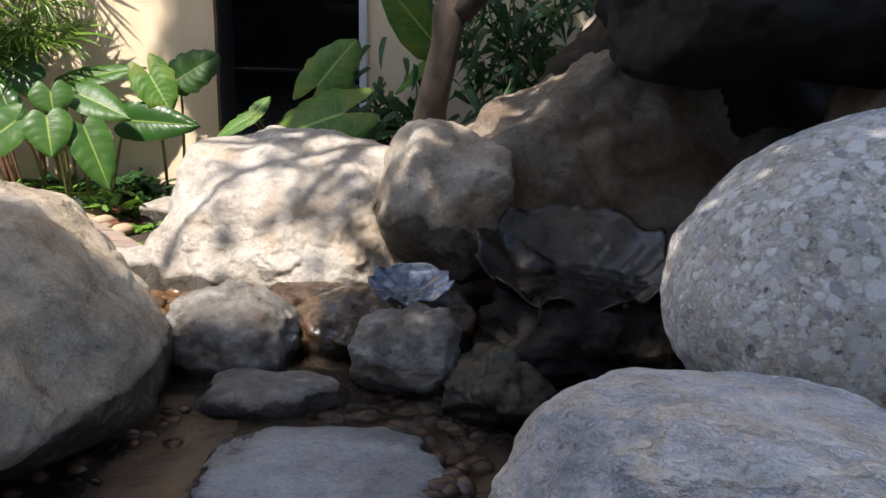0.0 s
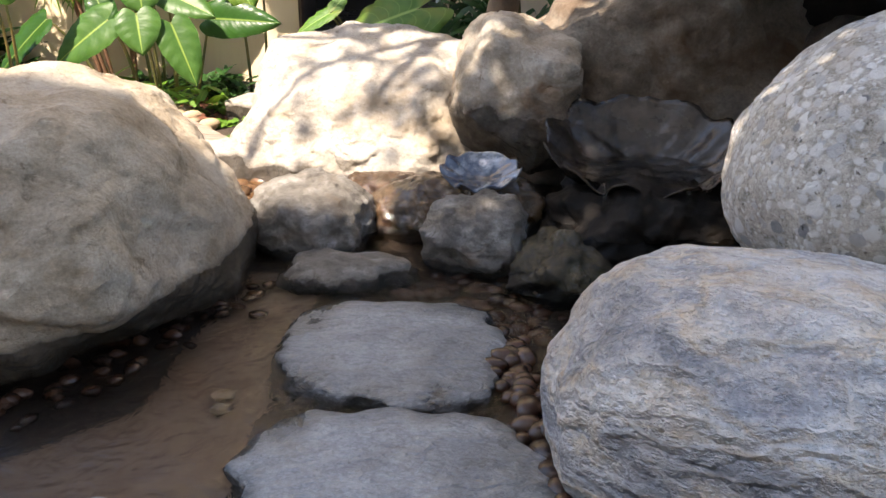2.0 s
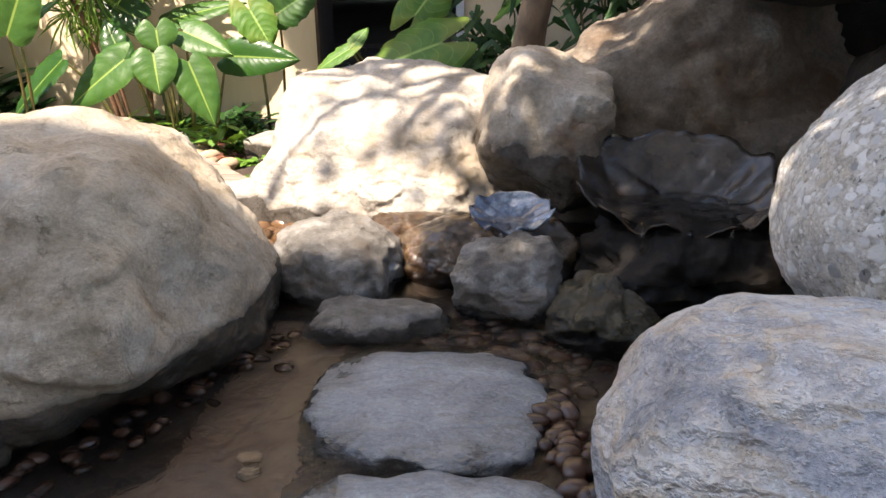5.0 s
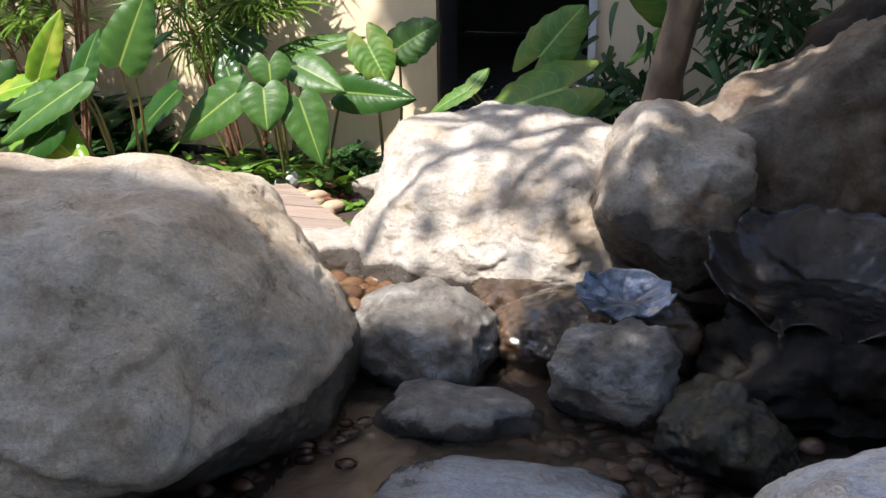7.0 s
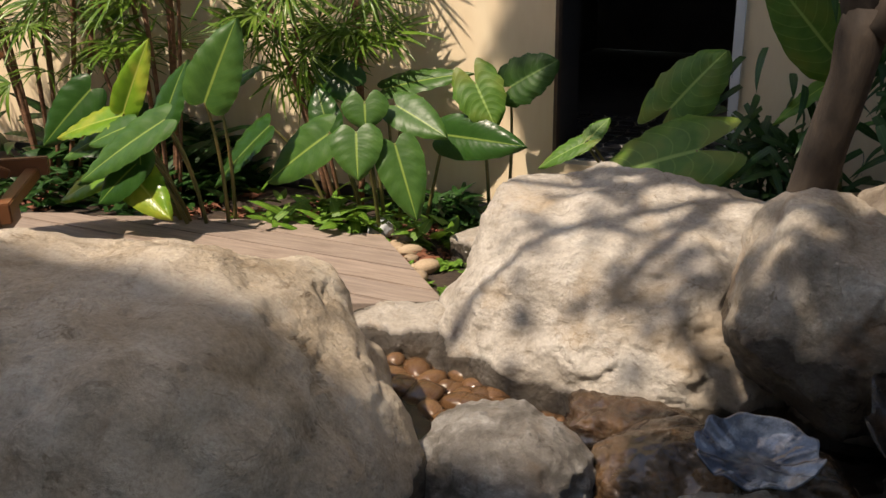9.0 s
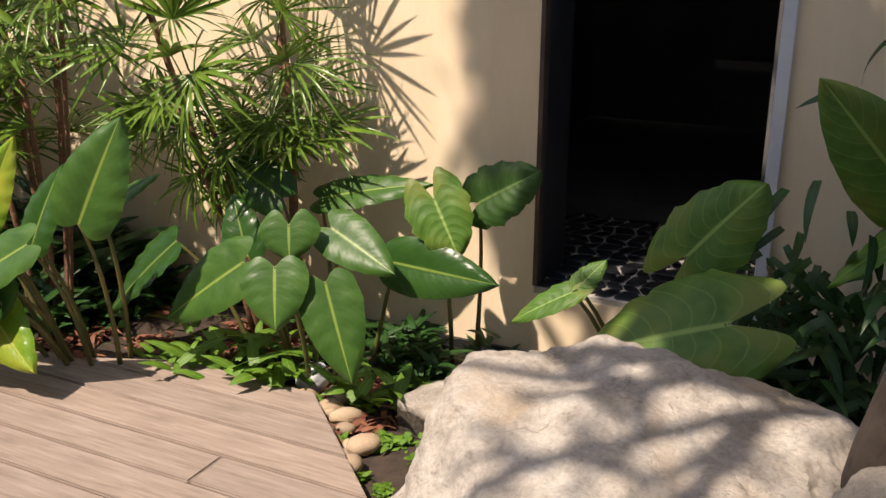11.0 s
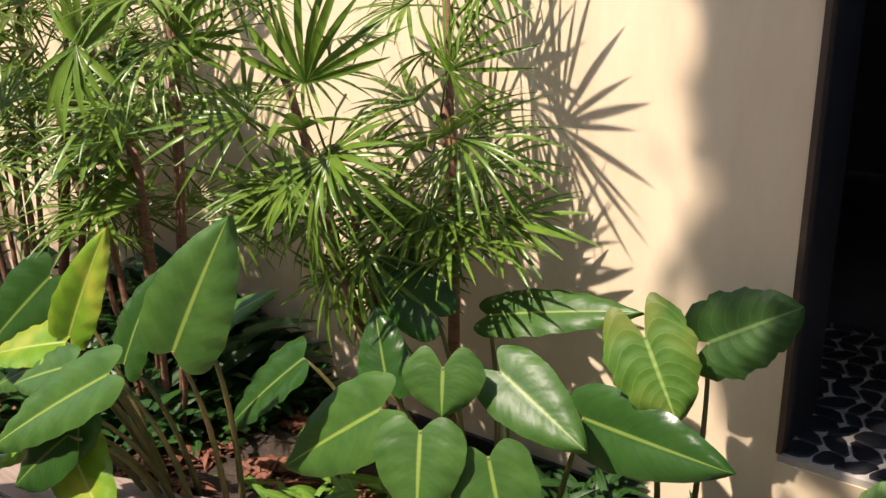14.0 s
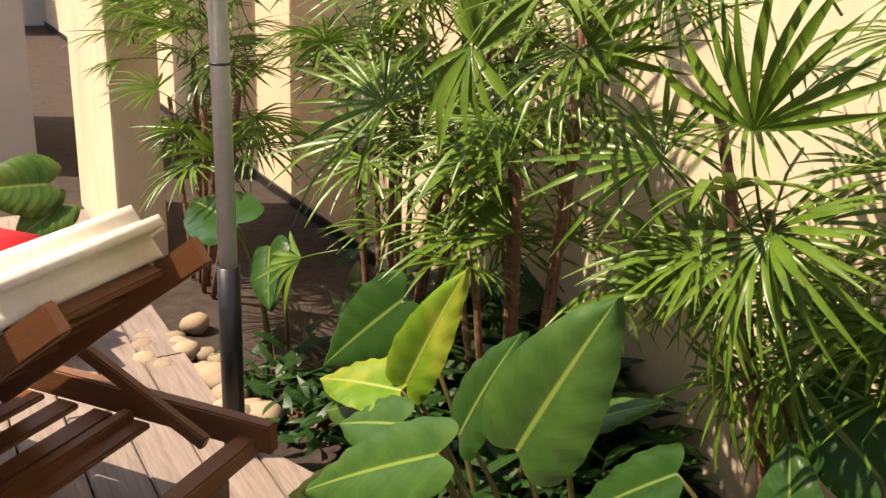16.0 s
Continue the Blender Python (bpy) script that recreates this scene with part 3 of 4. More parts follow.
boulder("low wet dark grey stone in the pool", (-0.28, 2.40, -0.06), (0.20, 0.14, 0.085), (0, 0, 8), 2.4, planes=4, lump=0.10, grain=0.07, seed=15, mat=m_grey, name="stone", category="stone")
boulder("blocky grey stone below the small shell", (0.06, 2.57, 0.02), (0.145, 0.13, 0.13), (8, 0, -16), 4.4, planes=4, ledge=0.05, lump=0.06, grain=0.07, sub=6, seed=16, mat=m_grey, name="stone", category="stone", cuts=(((-0.2, -0.5, 0.85), 0.9),))
boulder("wet mossy stone with water running over it", (0.33, 2.42, -0.03), (0.16, 0.15, 0.14), (0, 14, -10), 2.2, lump=0.14, grain=0.10, sub=6, planes=5, seed=17, mat=m_moss, name="stone", category="stone")
boulder("wet brown stone under the small shell", (-0.14, 2.82, 0.0), (0.19, 0.18, 0.12), (0, -8, 0), 2.4, lump=0.10, grain=0.06, sub=6, planes=5, seed=18, mat=m_wet, name="stone", category="stone")
boulder("wet brown ledge under the small shell", (0.07, 2.87, 0.0), (0.19, 0.13, 0.125), (0, 0, 0), 2.8, lump=0.10, grain=0.06, sub=6, planes=5, seed=19, mat=m_wet, name="stone", category="stone")
boulder("black wet rock ledge under the large shell, shade in its colour", (0.58, 2.80, -0.03), (0.36, 0.26, 0.19), (0, 4, 0), 3.0, lump=0.13, grain=0.09, planes=5, ledge=0.06, sub=6, seed=20, mat=m_grotto_shade, name="stone", category="stone")
boulder("pale rough stone between deck and stream", (-1.06, 3.32, -0.04), (0.22, 0.16, 0.085), (0, 0, 12), 2.6, lump=0.12, grain=0.08, seed=21, mat=m_pale, name="stone", category="stone")
boulder("small dark stone in the shallow bank water", (-1.0, 1.35, -0.06), (0.14, 0.11, 0.05), (0, 0, 30), 2.6, lump=0.1, grain=0.05, seed=22, mat=m_grey, name="stone", category="stone", sub=4)
boulder("small cream knob of stone at the cream boulder's foot", (-0.98, 1.62, 0.0), (0.11, 0.09, 0.09), (0, 0, 20), 2.3, lump=0.1, grain=0.05, seed=23, mat=m_cream, name="stone", category="stone", sub=4)
boulder("wet brown stone against the pale boulder's foot", (-0.30, 3.03, -0.04), (0.20, 0.12, 0.10), (0, 0, -8), 2.4, lump=0.12, grain=0.08, sub=6, planes=5, seed=24, mat=m_wet, name="stone", category="stone")
boulder("flat grey flagstone sunk in the mossy bed", (-1.08, 4.08, -0.02), (0.20, 0.13, 0.06), (0, 0, -10), 3.2, lump=0.06, grain=0.04, seed=26, mat=m_pale, name="stone", category="stone", sub=4, slab=True)
boulder("small white stone beside the deck's corner", (-1.62, 4.10, -0.01), (0.055, 0.045, 0.045), (0, 0, 20), 2.6, lump=0.1, grain=0.05, seed=27, mat=m_trimwhite, name="stone", category="stone", sub=4)
boulder("wet rock face closing the grotto, coloured near-black for shade", (1.28, 3.02, 0.2), (0.35, 0.3, 0.45), (0, 0, 0), 2.8, lump=0.12, grain=0.08, seed=25, mat=m_grotto_shade, name="stone", category="stone")


# ---- clam shells ----
def shell(label, c, radius, rot, mat, ribs, deep, flare=0.0, knobby=0.02, folding=0.19):
    """A giant clam valve: deep folds fan out from the hinge at the back to a wavy lip, with thickness."""
    nu, nv = 150, 26
    bm = bmesh.new()
    layers = []
    for layer in (0.0, -0.016):
        store = []
        for j in range(nv + 1):
            v = j / nv
            row = []
            for i in range(nu):
                a = 2 * math.pi * i / nu
                front = 0.5 - 0.5 * math.sin(a)                       # 1 at the lip, 0 at the hinge
                wave = math.cos(ribs * a + 0.5 * math.sin(2 * a)) * (0.75 + 0.25 * math.sin(3 * a + 1))
                fold = wave * front ** 0.5 * v ** 1.6
                rr = radius * v * (1 + 0.08 * fold)
                z = deep * v ** 2.0 * (1 + 0.7 * (1 - front)) + radius * folding * fold - flare * radius * max(0, v - 0.75) * front
                z += knobby * radius * noise.fractal(Vector((rr * math.cos(a), rr * math.sin(a), ribs)) * 16, 1.0, 2.0, 3)
                row.append(bm.verts.new((rr * math.cos(a) * 1.14, rr * math.sin(a) * 0.88, z + layer * (1 - 0.6 * v ** 6))))
            store.append(row)
        layers.append(store)
    for store, flip in zip(layers, (False, True)):
        for a, b in zip(store, store[1:]):
            for i in range(nu):
                f = (a[i], a[(i + 1) % nu], b[(i + 1) % nu], b[i])
                if len({x.co.to_tuple(7) for x in f}) > 2:
                    bm.faces.new(f[::-1] if flip else f)
    for i in range(nu):
        k = (i + 1) % nu
        bm.faces.new((layers[0][-1][i], layers[0][-1][k], layers[1][-1][k], layers[1][-1][i]))
    bmesh.ops.remove_doubles(bm, verts=bm.verts, dist=1e-5)
    bmesh.ops.recalc_face_normals(bm, faces=bm.faces)
    ob = new("clam_shell", finish(bm, "clam_shell", mat))
    ob.matrix_basis = pose(*c, *rot)
    return tagged(ob, label, "shell")


def water_in(sh, c, r, drips):
    """The water that stands in a shell and runs off its lip."""
    bm = bmesh.new()
    bmesh.ops.create_circle(bm, cap_ends=True, segments=28, radius=1)
    for v in bm.verts:
        k = 1 + 0.12 * noise.noise(v.co * 2.2)
        v.co = (v.co.x * r * 1.2 * k, v.co.y * r * 0.85 * k, 0)
    inv = sh.matrix_basis.inverted()
    w = new("shell_water", finish(bm, "shell_water", m_water))
    w.parent = sh
    w.matrix_basis = inv @ Matrix.Translation(c)
    w.visible_shadow = False
    for x, y, z0, z1 in drips:
        d = new("trickle", finish(tube_bm([(x, y, z0), (x + 0.004, y - 0.012, z0 - 0.02), (x + 0.002, y - 0.02, (z0 + z1) / 2), (x - 0.003, y - 0.022, z1)], [0.006, 0.005, 0.0035, 0.003], 6), "trickle", m_water))
        d.parent = sh
        d.matrix_basis = inv
        d.visible_shadow = False


big_shell = shell("large wet brown clam shell with a scalloped lip", (0.525, 2.90, 0.10), 0.262, (13, 2, 0), m_shell, 11, 0.11, 0.0, 0.06, 0.15)
small_shell = shell("small blue-grey clam shell catching water", (0.05, 2.73, 0.140), 0.106, (8, 0, 0), m_shell_blue, 10, 0.034, 0.35, 0.05, 0.15)


water_in(big_shell, (0.525, 2.88, 0.165), 0.185, ((0.42, 2.68, 0.17, -0.04), (0.55, 2.66, 0.16, -0.04), (0.66, 2.68, 0.17, -0.04)))
water_in(small_shell, (0.05, 2.72, 0.150), 0.05, ((0.03, 2.63, 0.14, 0.06), (0.10, 2.635, 0.14, 0.05)))


# ---- pebbles ----
def pebble_mesh(k, mat):
    bm = bmesh.new()
    bmesh.ops.create_icosphere(bm, subdivisions=2, radius=1)
    for v in bm.verts:
        v.co *= 1 + 0.22 * noise.noise(v.co * 1.1 + Vector((k * 7.3, 0, 0)))
        v.co.z *= 0.62
    return finish(bm, "pebble", mat)


rng = random.Random(5)
pebbles_wet = [pebble_mesh(k, m_pebble) for k in range(6)]
pebbles_amber = [pebble_mesh(k + 30, m_pebble_amber) for k in range(5)]
pebbles_dry = [pebble_mesh(k + 10, m_pebble_dry) for k in range(5)]


def scatter(meshes, n, spot, size, label, group, z=None):
    for _ in range(n):
        x, y = spot()
        s = rng.uniform(*size)
        ob = new("pebble", rng.choice(meshes))
        ob.matrix_basis = pose(x, y, (ground_height(x, y) if z is None else z) + s * 0.5, rng.uniform(-15, 15), rng.uniform(-15, 15), rng.uniform(0, 360)) @ Matrix.Diagonal((s * rng.uniform(0.8, 1.25), s * rng.uniform(0.75, 1), s, 1))
        tagged(ob, label, "pebble", group)


def along(a, b, spread):
    def pick():
        t = rng.random()
        return a[0] + (b[0] - a[0]) * t + rng.gauss(0, spread), a[1] + (b[1] - a[1]) * t + rng.gauss(0, spread)
    return pick


scatter(pebbles_wet, 60, along((0.20, 2.02), (0.40, 1.42), 0.032), (0.020, 0.036), "shiny wet brown river pebble", "pebbles in the pool", -0.05)
scatter(pebbles_wet, 80, along((-0.05, 2.40), (0.25, 2.14), 0.075), (0.016, 0.036), "shiny wet reddish river pebble", "pebbles in the pool", -0.085)
scatter(pebbles_wet, 60, along((-0.48, 2.32), (-0.82, 1.60), 0.04), (0.015, 0.032), "shiny wet dark river pebble", "pebbles in the pool", -0.07)
scatter(pebbles_amber, 80, along((-1.02, 3.16), (-0.40, 2.95), 0.075), (0.025, 0.055), "wet amber stone in the stream", "pebbles in the stream", -0.078)
scatter(pebbles_wet, 26, along((0.40, 2.34), (0.85, 2.15), 0.07), (0.02, 0.04), "shiny wet dark river pebble", "pebbles in the pool", -0.07)
scatter(pebbles_dry, 2, along((-0.42, 1.74), (-0.33, 1.62), 0.03), (0.022, 0.034), "tan pebble lying on wet sand", "pebbles in the pool", -0.085)


# ---- timber deck ----
def deck():
    top = 0.0
    base = thing("deck", (-2.6, 3.2, top), "weathered pink-brown timber deck of wide boards", "deck", kind="structure")
    y = 2.60
    r = random.Random(3)
    for i in range(11):
        mid = y + 0.07
        slope = 2.2 if mid < 3.5 else -1.05
        right = -1.02 - max(0, (3.5 - mid) * 2.2) - max(0, (mid - 3.5) * 1.05)
        slant = mid > 3.55
        x = -2.05 - (3.98 - mid) / 0.33 if slant else -5.6
        if mid > 3.97:
            break
        first = True
        while x < right - 0.05:
            x2 = min(right, x + r.uniform(1.5, 2.4))
            if right - x2 < 0.5:
                x2 = right
            bm = box_bm(x2 - x - 0.004, 0.134, 0.03, 0.004)
            for v in bm.verts:
                if v.co.x > 0 and x2 == right:
                    v.co.x += slope * v.co.y
                elif v.co.x < 0 and first and slant:
                    v.co.x += 2.4 * v.co.y
            part("plank", finish(bm, "plank", m_deck, False), base, Matrix.Translation(((x + x2) / 2, mid, top - 0.015 + r.uniform(-0.0015, 0.0015))))
            x, first = x2, False
        y += 0.14


deck()


# ---- plants ----
def blade_mesh(L, W, lobe=0.16, fold=0.12, droop=0.15, wavy=0.0, mat=None, nu=16, nv=14, seed=0, name="leaf", tipw=0.9):
    """A heart-shaped blade along +y from its stalk at the origin, facing +z; its lobes reach back by lobe."""
    bm = bmesh.new()
    uv = bm.loops.layers.uv.new("uv")
    rows = []
    for i in range(nu + 1):
        u = i / nu
        half = W / 2 * max(0.0, 1 - u ** 2.5) ** tipw * (0.76 + 0.26 * min(1.0, u / 0.28) ** 0.5)
        row = []
        for j in range(nv + 1):
            s = 2 * j / nv - 1
            e = 1 + wavy * (math.sin(u * 26 + seed + (2 if s > 0 else 0)) + 0.5 * math.sin(u * 61 + seed * 3)) * abs(s) ** 2
            x = s * half * e
            y = u * L - lobe * L * (1 - u) ** 2 * (math.sin(2.75 * abs(s)) + 0.15 * abs(s))
            z = fold * abs(x) - droop * L * max(0, y / L) ** 2 + wavy * 0.25 * W * math.sin(u * 19 + seed * 2 + s) * abs(s)
            z += 0.010 * L * math.sin(u * 38 - abs(s) * 4) * abs(s) - 0.10 * W * abs(s) ** 3
            row.append((bm.verts.new((x, y, z)), j / nv, u))
        rows.append(row)
    for a, b in zip(rows, rows[1:]):
        for j in range(nv):
            q = (a[j], a[j + 1], b[j + 1], b[j])
            f = bm.faces.new([w[0] for w in q])
            for lp, w in zip(f.loops, q):
                lp[uv].uv = (w[1], w[2])
    return finish(bm, name, mat)


def aim(b, t, face):
    """A pose at b whose y runs to t and whose z turns to face."""
    b, t, face = Vector(b), Vector(t), Vector(face)
    y = (t - b).normalized()
    z = (face - y * face.dot(y)).normalized()
    x = y.cross(z)
    m = Matrix((x, y, z)).transposed().to_4x4()
    m.translation = b
    return m


def leaf(plant, b, t, w, face=(0.3, -0.75, 0.6), mat=None, lobe=0.2, fold=0.2, droop=0.10, wavy=0.0, root=None, seed=0, stalk=0.006, tipw=0.9):
    L = (Vector(t) - Vector(b)).length
    ob = part("leaf", blade_mesh(L, w, lobe, fold, droop, wavy + 0.010, mat, nu=22, seed=seed + len(plant.children) * 1.7, tipw=tipw), plant, aim(b, t, face))
    foot = plant.matrix_basis.translation
    root = Vector(root) if root else foot.lerp(Vector((b[0], b[1] + 0.12, foot.z)), 0.55)
    pts = curve_pts(root, b, 0.05, 8, Vector((0.1, 0.3, 0.9)))
    part("stalk", finish(tube_bm(pts, [stalk * (1.5 - 0.7 * i / 8) for i in range(9)], 6), "stalk", m_petiole), plant)
    return ob


# the clump of broad-leaved plants by the lounger
p1 = thing("philodendron", (-2.34, 3.98, -0.05), "broad glossy green philodendron with lime young leaves", "plant")
leaf(p1, (-2.11, 3.70, 0.53), (-1.99, 3.76, 0.83), 0.21, (0.45, -0.8, 0.3), m_philo, 0.08, droop=0.10)
leaf(p1, (-2.36, 3.74, 0.42), (-2.27, 3.78, 0.67), 0.16, (-0.1, -0.9, 0.25), m_philo_shade, 0.08)
leaf(p1, (-2.52, 3.70, 0.46), (-2.40, 3.74, 0.74), 0.13, (0.5, -0.8, 0.3), m_philo_lime, 0.05, 0.35)
leaf(p1, (-2.52, 3.69, 0.45), (-2.84, 3.62, 0.37), 0.14, (0.15, -0.55, 0.8), m_philo_lime, 0.06, 0.3)
leaf(p1, (-2.24, 3.62, 0.47), (-2.60, 3.46, 0.24), 0.17, (0.35, -0.6, 0.75), m_philo, 0.10)
leaf(p1, (-2.43, 3.64, 0.43), (-2.62, 3.58, 0.36), 0.13, (0.2, -0.6, 0.75), m_philo, 0.12)
leaf(p1, (-2.46, 3.62, 0.27), (-2.20, 3.53, 0.13), 0.19, (0.0, -0.75, 0.65), m_philo_lime, 0.10)
leaf(p1, (-2.36, 3.57, 0.30), (-2.52, 3.49, 0.15), 0.17, (0.3, -0.65, 0.65), m_philo_shade, 0.12)
leaf(p1, (-2.38, 3.62, 0.33), (-2.35, 3.58, 0.24), 0.12, (0.3, -0.7, 0.6), m_philo, 0.2)
leaf(p1, (-2.13, 3.80, 0.53), (-1.96, 3.85, 0.67), 0.08, (0.1, -0.6, 0.8), m_philo, 0.06)
leaf(p1, (-2.64, 3.72, 0.36), (-2.84, 3.64, 0.27), 0.13, (0.1, -0.6, 0.8), m_philo, 0.12)
leaf(p1, (-2.54, 3.60, 0.24), (-2.73, 3.50, 0.14), 0.13, (0.2, -0.6, 0.75), m_philo_lime, 0.12)
leaf(p1, (-2.85, 3.86, 0.50), (-3.02, 3.70, 0.28), 0.2, (0.4, -0.8, 0.4), m_philo_shade, 0.12)

# the clump under the palm
p2 = thing("philodendron", (-1.66, 4.18, -0.05), "glossy heart-leaved philodendron before a sunny wall", "plant")
leaf(p2, (-2.13, 4.10, 0.36), (-2.42, 4.02, 0.10), 0.16, (0.1, -0.6, 0.75), m_philo_shade, 0.06, 0.3)
leaf(p2, (-1.76, 3.97, 0.385), (-2.01, 3.87, 0.20), 0.205, (0.25, -0.75, 0.65), m_philo, 0.18)
leaf(p2, (-1.608, 4.0, 0.515), (-1.585, 3.96, 0.425), 0.185, (0.35, -0.85, 0.4), m_philo, 0.42, 0.12)
leaf(p2, (-1.575, 3.88, 0.43), (-1.53, 3.80, 0.28), 0.20, (0.3, -0.8, 0.5), m_philo, 0.16)
leaf(p2, (-1.45, 3.94, 0.385), (-1.322, 3.855, 0.14), 0.185, (0.35, -0.8, 0.5), m_philo, 0.10)
leaf(p2, (-1.53, 4.10, 0.49), (-1.295, 4.04, 0.415), 0.165, (0.3, -0.75, 0.6), m_philo, 0.16)
leaf(p2, (-1.72, 4.33, 0.50), (-1.345, 4.35, 0.61), 0.135, (0.1, -0.65, 0.75), m_philo, 0.08)
# These last leaves lie in others' shadow, so they take the darker copy.
leaf(p2, (-1.40, 4.24, 0.36), (-1.06, 4.20, 0.36), 0.185, (0.3, -0.9, 0.35), m_philo_shade, 0.12)
leaf(p2, (-1.77, 4.19, 0.53), (-1.99, 4.19, 0.64), 0.165, (0.25, -0.85, 0.4), m_philo_shade, 0.12)
leaf(p2, (-1.82, 4.07, 0.37), (-1.91, 4.12, 0.55), 0.14, (0.3, -0.85, 0.3), m_philo_shade, 0.10)

p3 = thing("elephant_ear", (-1.28, 4.42, -0.05), "wavy-edged elephant ear plant against the wall", "plant")
leaf(p3, (-1.295, 4.30, 0.56), (-1.19, 4.25, 0.41), 0.20, (0.35, -0.9, 0.35), m_aloc, 0.42, wavy=0.035, tipw=0.7)
leaf(p3, (-1.20, 4.42, 0.53), (-1.025, 4.45, 0.64), 0.19, (0.35, -0.8, 0.45), m_aloc_deep, 0.25, wavy=0.04, seed=2, tipw=0.65)

p4 = thing("elephant_ear", (-0.45, 4.25, -0.02), "large elephant ear plant with browned leaf edges", "plant")
leaf(p4, (-0.36, 3.93, 0.47), (-0.70, 3.88, 0.36), 0.32, (0.1, -0.62, 0.75), m_aloc, 0.36, wavy=0.025, seed=1, stalk=0.009, tipw=0.75, fold=0.1)
leaf(p4, (-0.50, 4.12, 0.555), (-0.345, 4.14, 0.755), 0.23, (-0.05, -0.85, 0.5), m_aloc, 0.42, wavy=0.035, seed=3, tipw=0.7, fold=0.1)
leaf(p4, (-0.787, 4.10, 0.416), (-0.945, 4.05, 0.33), 0.085, (0.1, -0.6, 0.8), m_aloc, 0.3, wavy=0.03, seed=4)
leaf(p4, (-0.774, 4.11, 0.427), (-0.715, 4.15, 0.505), 0.075, (0.1, -0.7, 0.7), m_aloc, 0.2, wavy=0.03, seed=5)

p5 = thing("elephant_ear", (0.12, 4.30, 0.0), "tall elephant ear plant behind the tree trunk", "plant")
leaf(p5, (-0.02, 4.20, 0.74), (-0.24, 4.15, 1.0), 0.22, (-0.1, -0.85, 0.4), m_aloc, 0.15, seed=6, stalk=0.009)
leaf(p5, (0.0, 4.20, 0.68), (-0.18, 4.10, 0.55), 0.09, (0.0, -0.3, 0.9), m_fern, 0.1)


p6 = thing("philodendron", (-3.75, 3.82, -0.05), "dark broad-leaved plant behind the umbrella pole", "plant")
leaf(p6, (-3.70, 3.72, 0.46), (-4.15, 3.68, 0.46), 0.24, (0.1, -0.45, 0.85), m_philo_shade, 0.12, stalk=0.009)
leaf(p6, (-3.62, 3.80, 0.40), (-3.45, 3.72, 0.28), 0.16, (0.1, -0.7, 0.7), m_philo_shade, 0.12)
p7 = thing("elephant_ear", (-4.75, 3.28, -0.05), "pale green broad-leaved plant by the far wall", "plant")
leaf(p7, (-4.60, 3.30, 0.40), (-4.62, 3.05, 0.40), 0.24, (0.9, -0.2, 0.4), m_aloc, 0.2)
leaf(p7, (-4.58, 3.34, 0.32), (-4.55, 3.16, 0.22), 0.18, (0.8, -0.3, 0.5), m_aloc, 0.2)


# fan palms
def frond_mesh(k, n, spread, ln, slim):
    """A fan of narrow folded fingers round a hub at the origin, opening along +y, facing +z."""
    r = random.Random(k)
    bm = bmesh.new()
    uv = bm.loops.layers.uv.new("uv")
    for i in range(n):
        a = radians(-spread / 2 + spread * i / (n - 1) + r.uniform(-4, 4))
        d = Vector((math.sin(a), math.cos(a), 0))
        s = Vector((d.y, -d.x, 0))
        L = ln * (0.78 + 0.25 * math.cos(a * 0.7)) * r.uniform(0.8, 1.1)
        sag = r.uniform(0.05, 0.5)
        kink = r.uniform(0.0, 0.25) if r.random() < 0.4 else 0.0
        w = L * slim * r.uniform(0.75, 1.15)
        rows = []
        for j in range(8):
            t = j / 7
            hw = w * (0.35 + 1.0 * min(1, t * 2.6)) * (1 if t < 0.6 else max(0.10, 1 - ((t - 0.6) / 0.4) ** 1.6))
            c = d * L * t + Vector((0, 0, 0.10 * L * t - sag * L * t * t - kink * L * max(0, t - 0.6) * 2))
            rows.append([(bm.verts.new(c - s * hw + Vector((0, 0, hw * 0.55))), 0.1), (bm.verts.new(c), 0.5), (bm.verts.new(c + s * hw + Vector((0, 0, hw * 0.55))), 0.9)])
        for q0, q1 in zip(rows, rows[1:]):
            for c in range(2):
                q = (q0[c], q0[c + 1], q1[c + 1], q1[c])
                f = bm.faces.new([x[0] for x in q])
                for lp, x in zip(f.loops, q):
                    lp[uv].uv = (x[1] * 0.4 + 0.1, 0.5)
    tube_bm([(0, 0, 0), (0, -0.05, -0.008), (0, -0.14, -0.035), (0, -0.22, -0.085)], [0.0024, 0.0026, 0.003, 0.0034], 5, bm)
    return finish(bm, "frond", m_frond)


fronds = [frond_mesh(k, *shape) for k, shape in enumerate(((15, 190, 0.22, 0.024), (20, 230, 0.23, 0.019), (13, 150, 0.23, 0.030), (18, 250, 0.22, 0.021), (16, 180, 0.24, 0.019), (9, 120, 0.22, 0.040)))]


def frond(plant, hub, out, face, size=1.0, k=0):
    hub, out = Vector(hub), Vector(out)
    m = aim(hub, hub + out, face) @ Matrix.Scale(size, 4)
    part("frond", fronds[k % len(fronds)], plant, m)


def cane(plant, a, b, rad):
    pts = curve_pts(a, b, 0.02, 7, Vector((1, 0, 0)))
    part("cane", finish(tube_bm(pts, [rad * (1.05 + 0.12 * (i % 2)) for i in range(8)], 7), "cane", m_cane), plant)


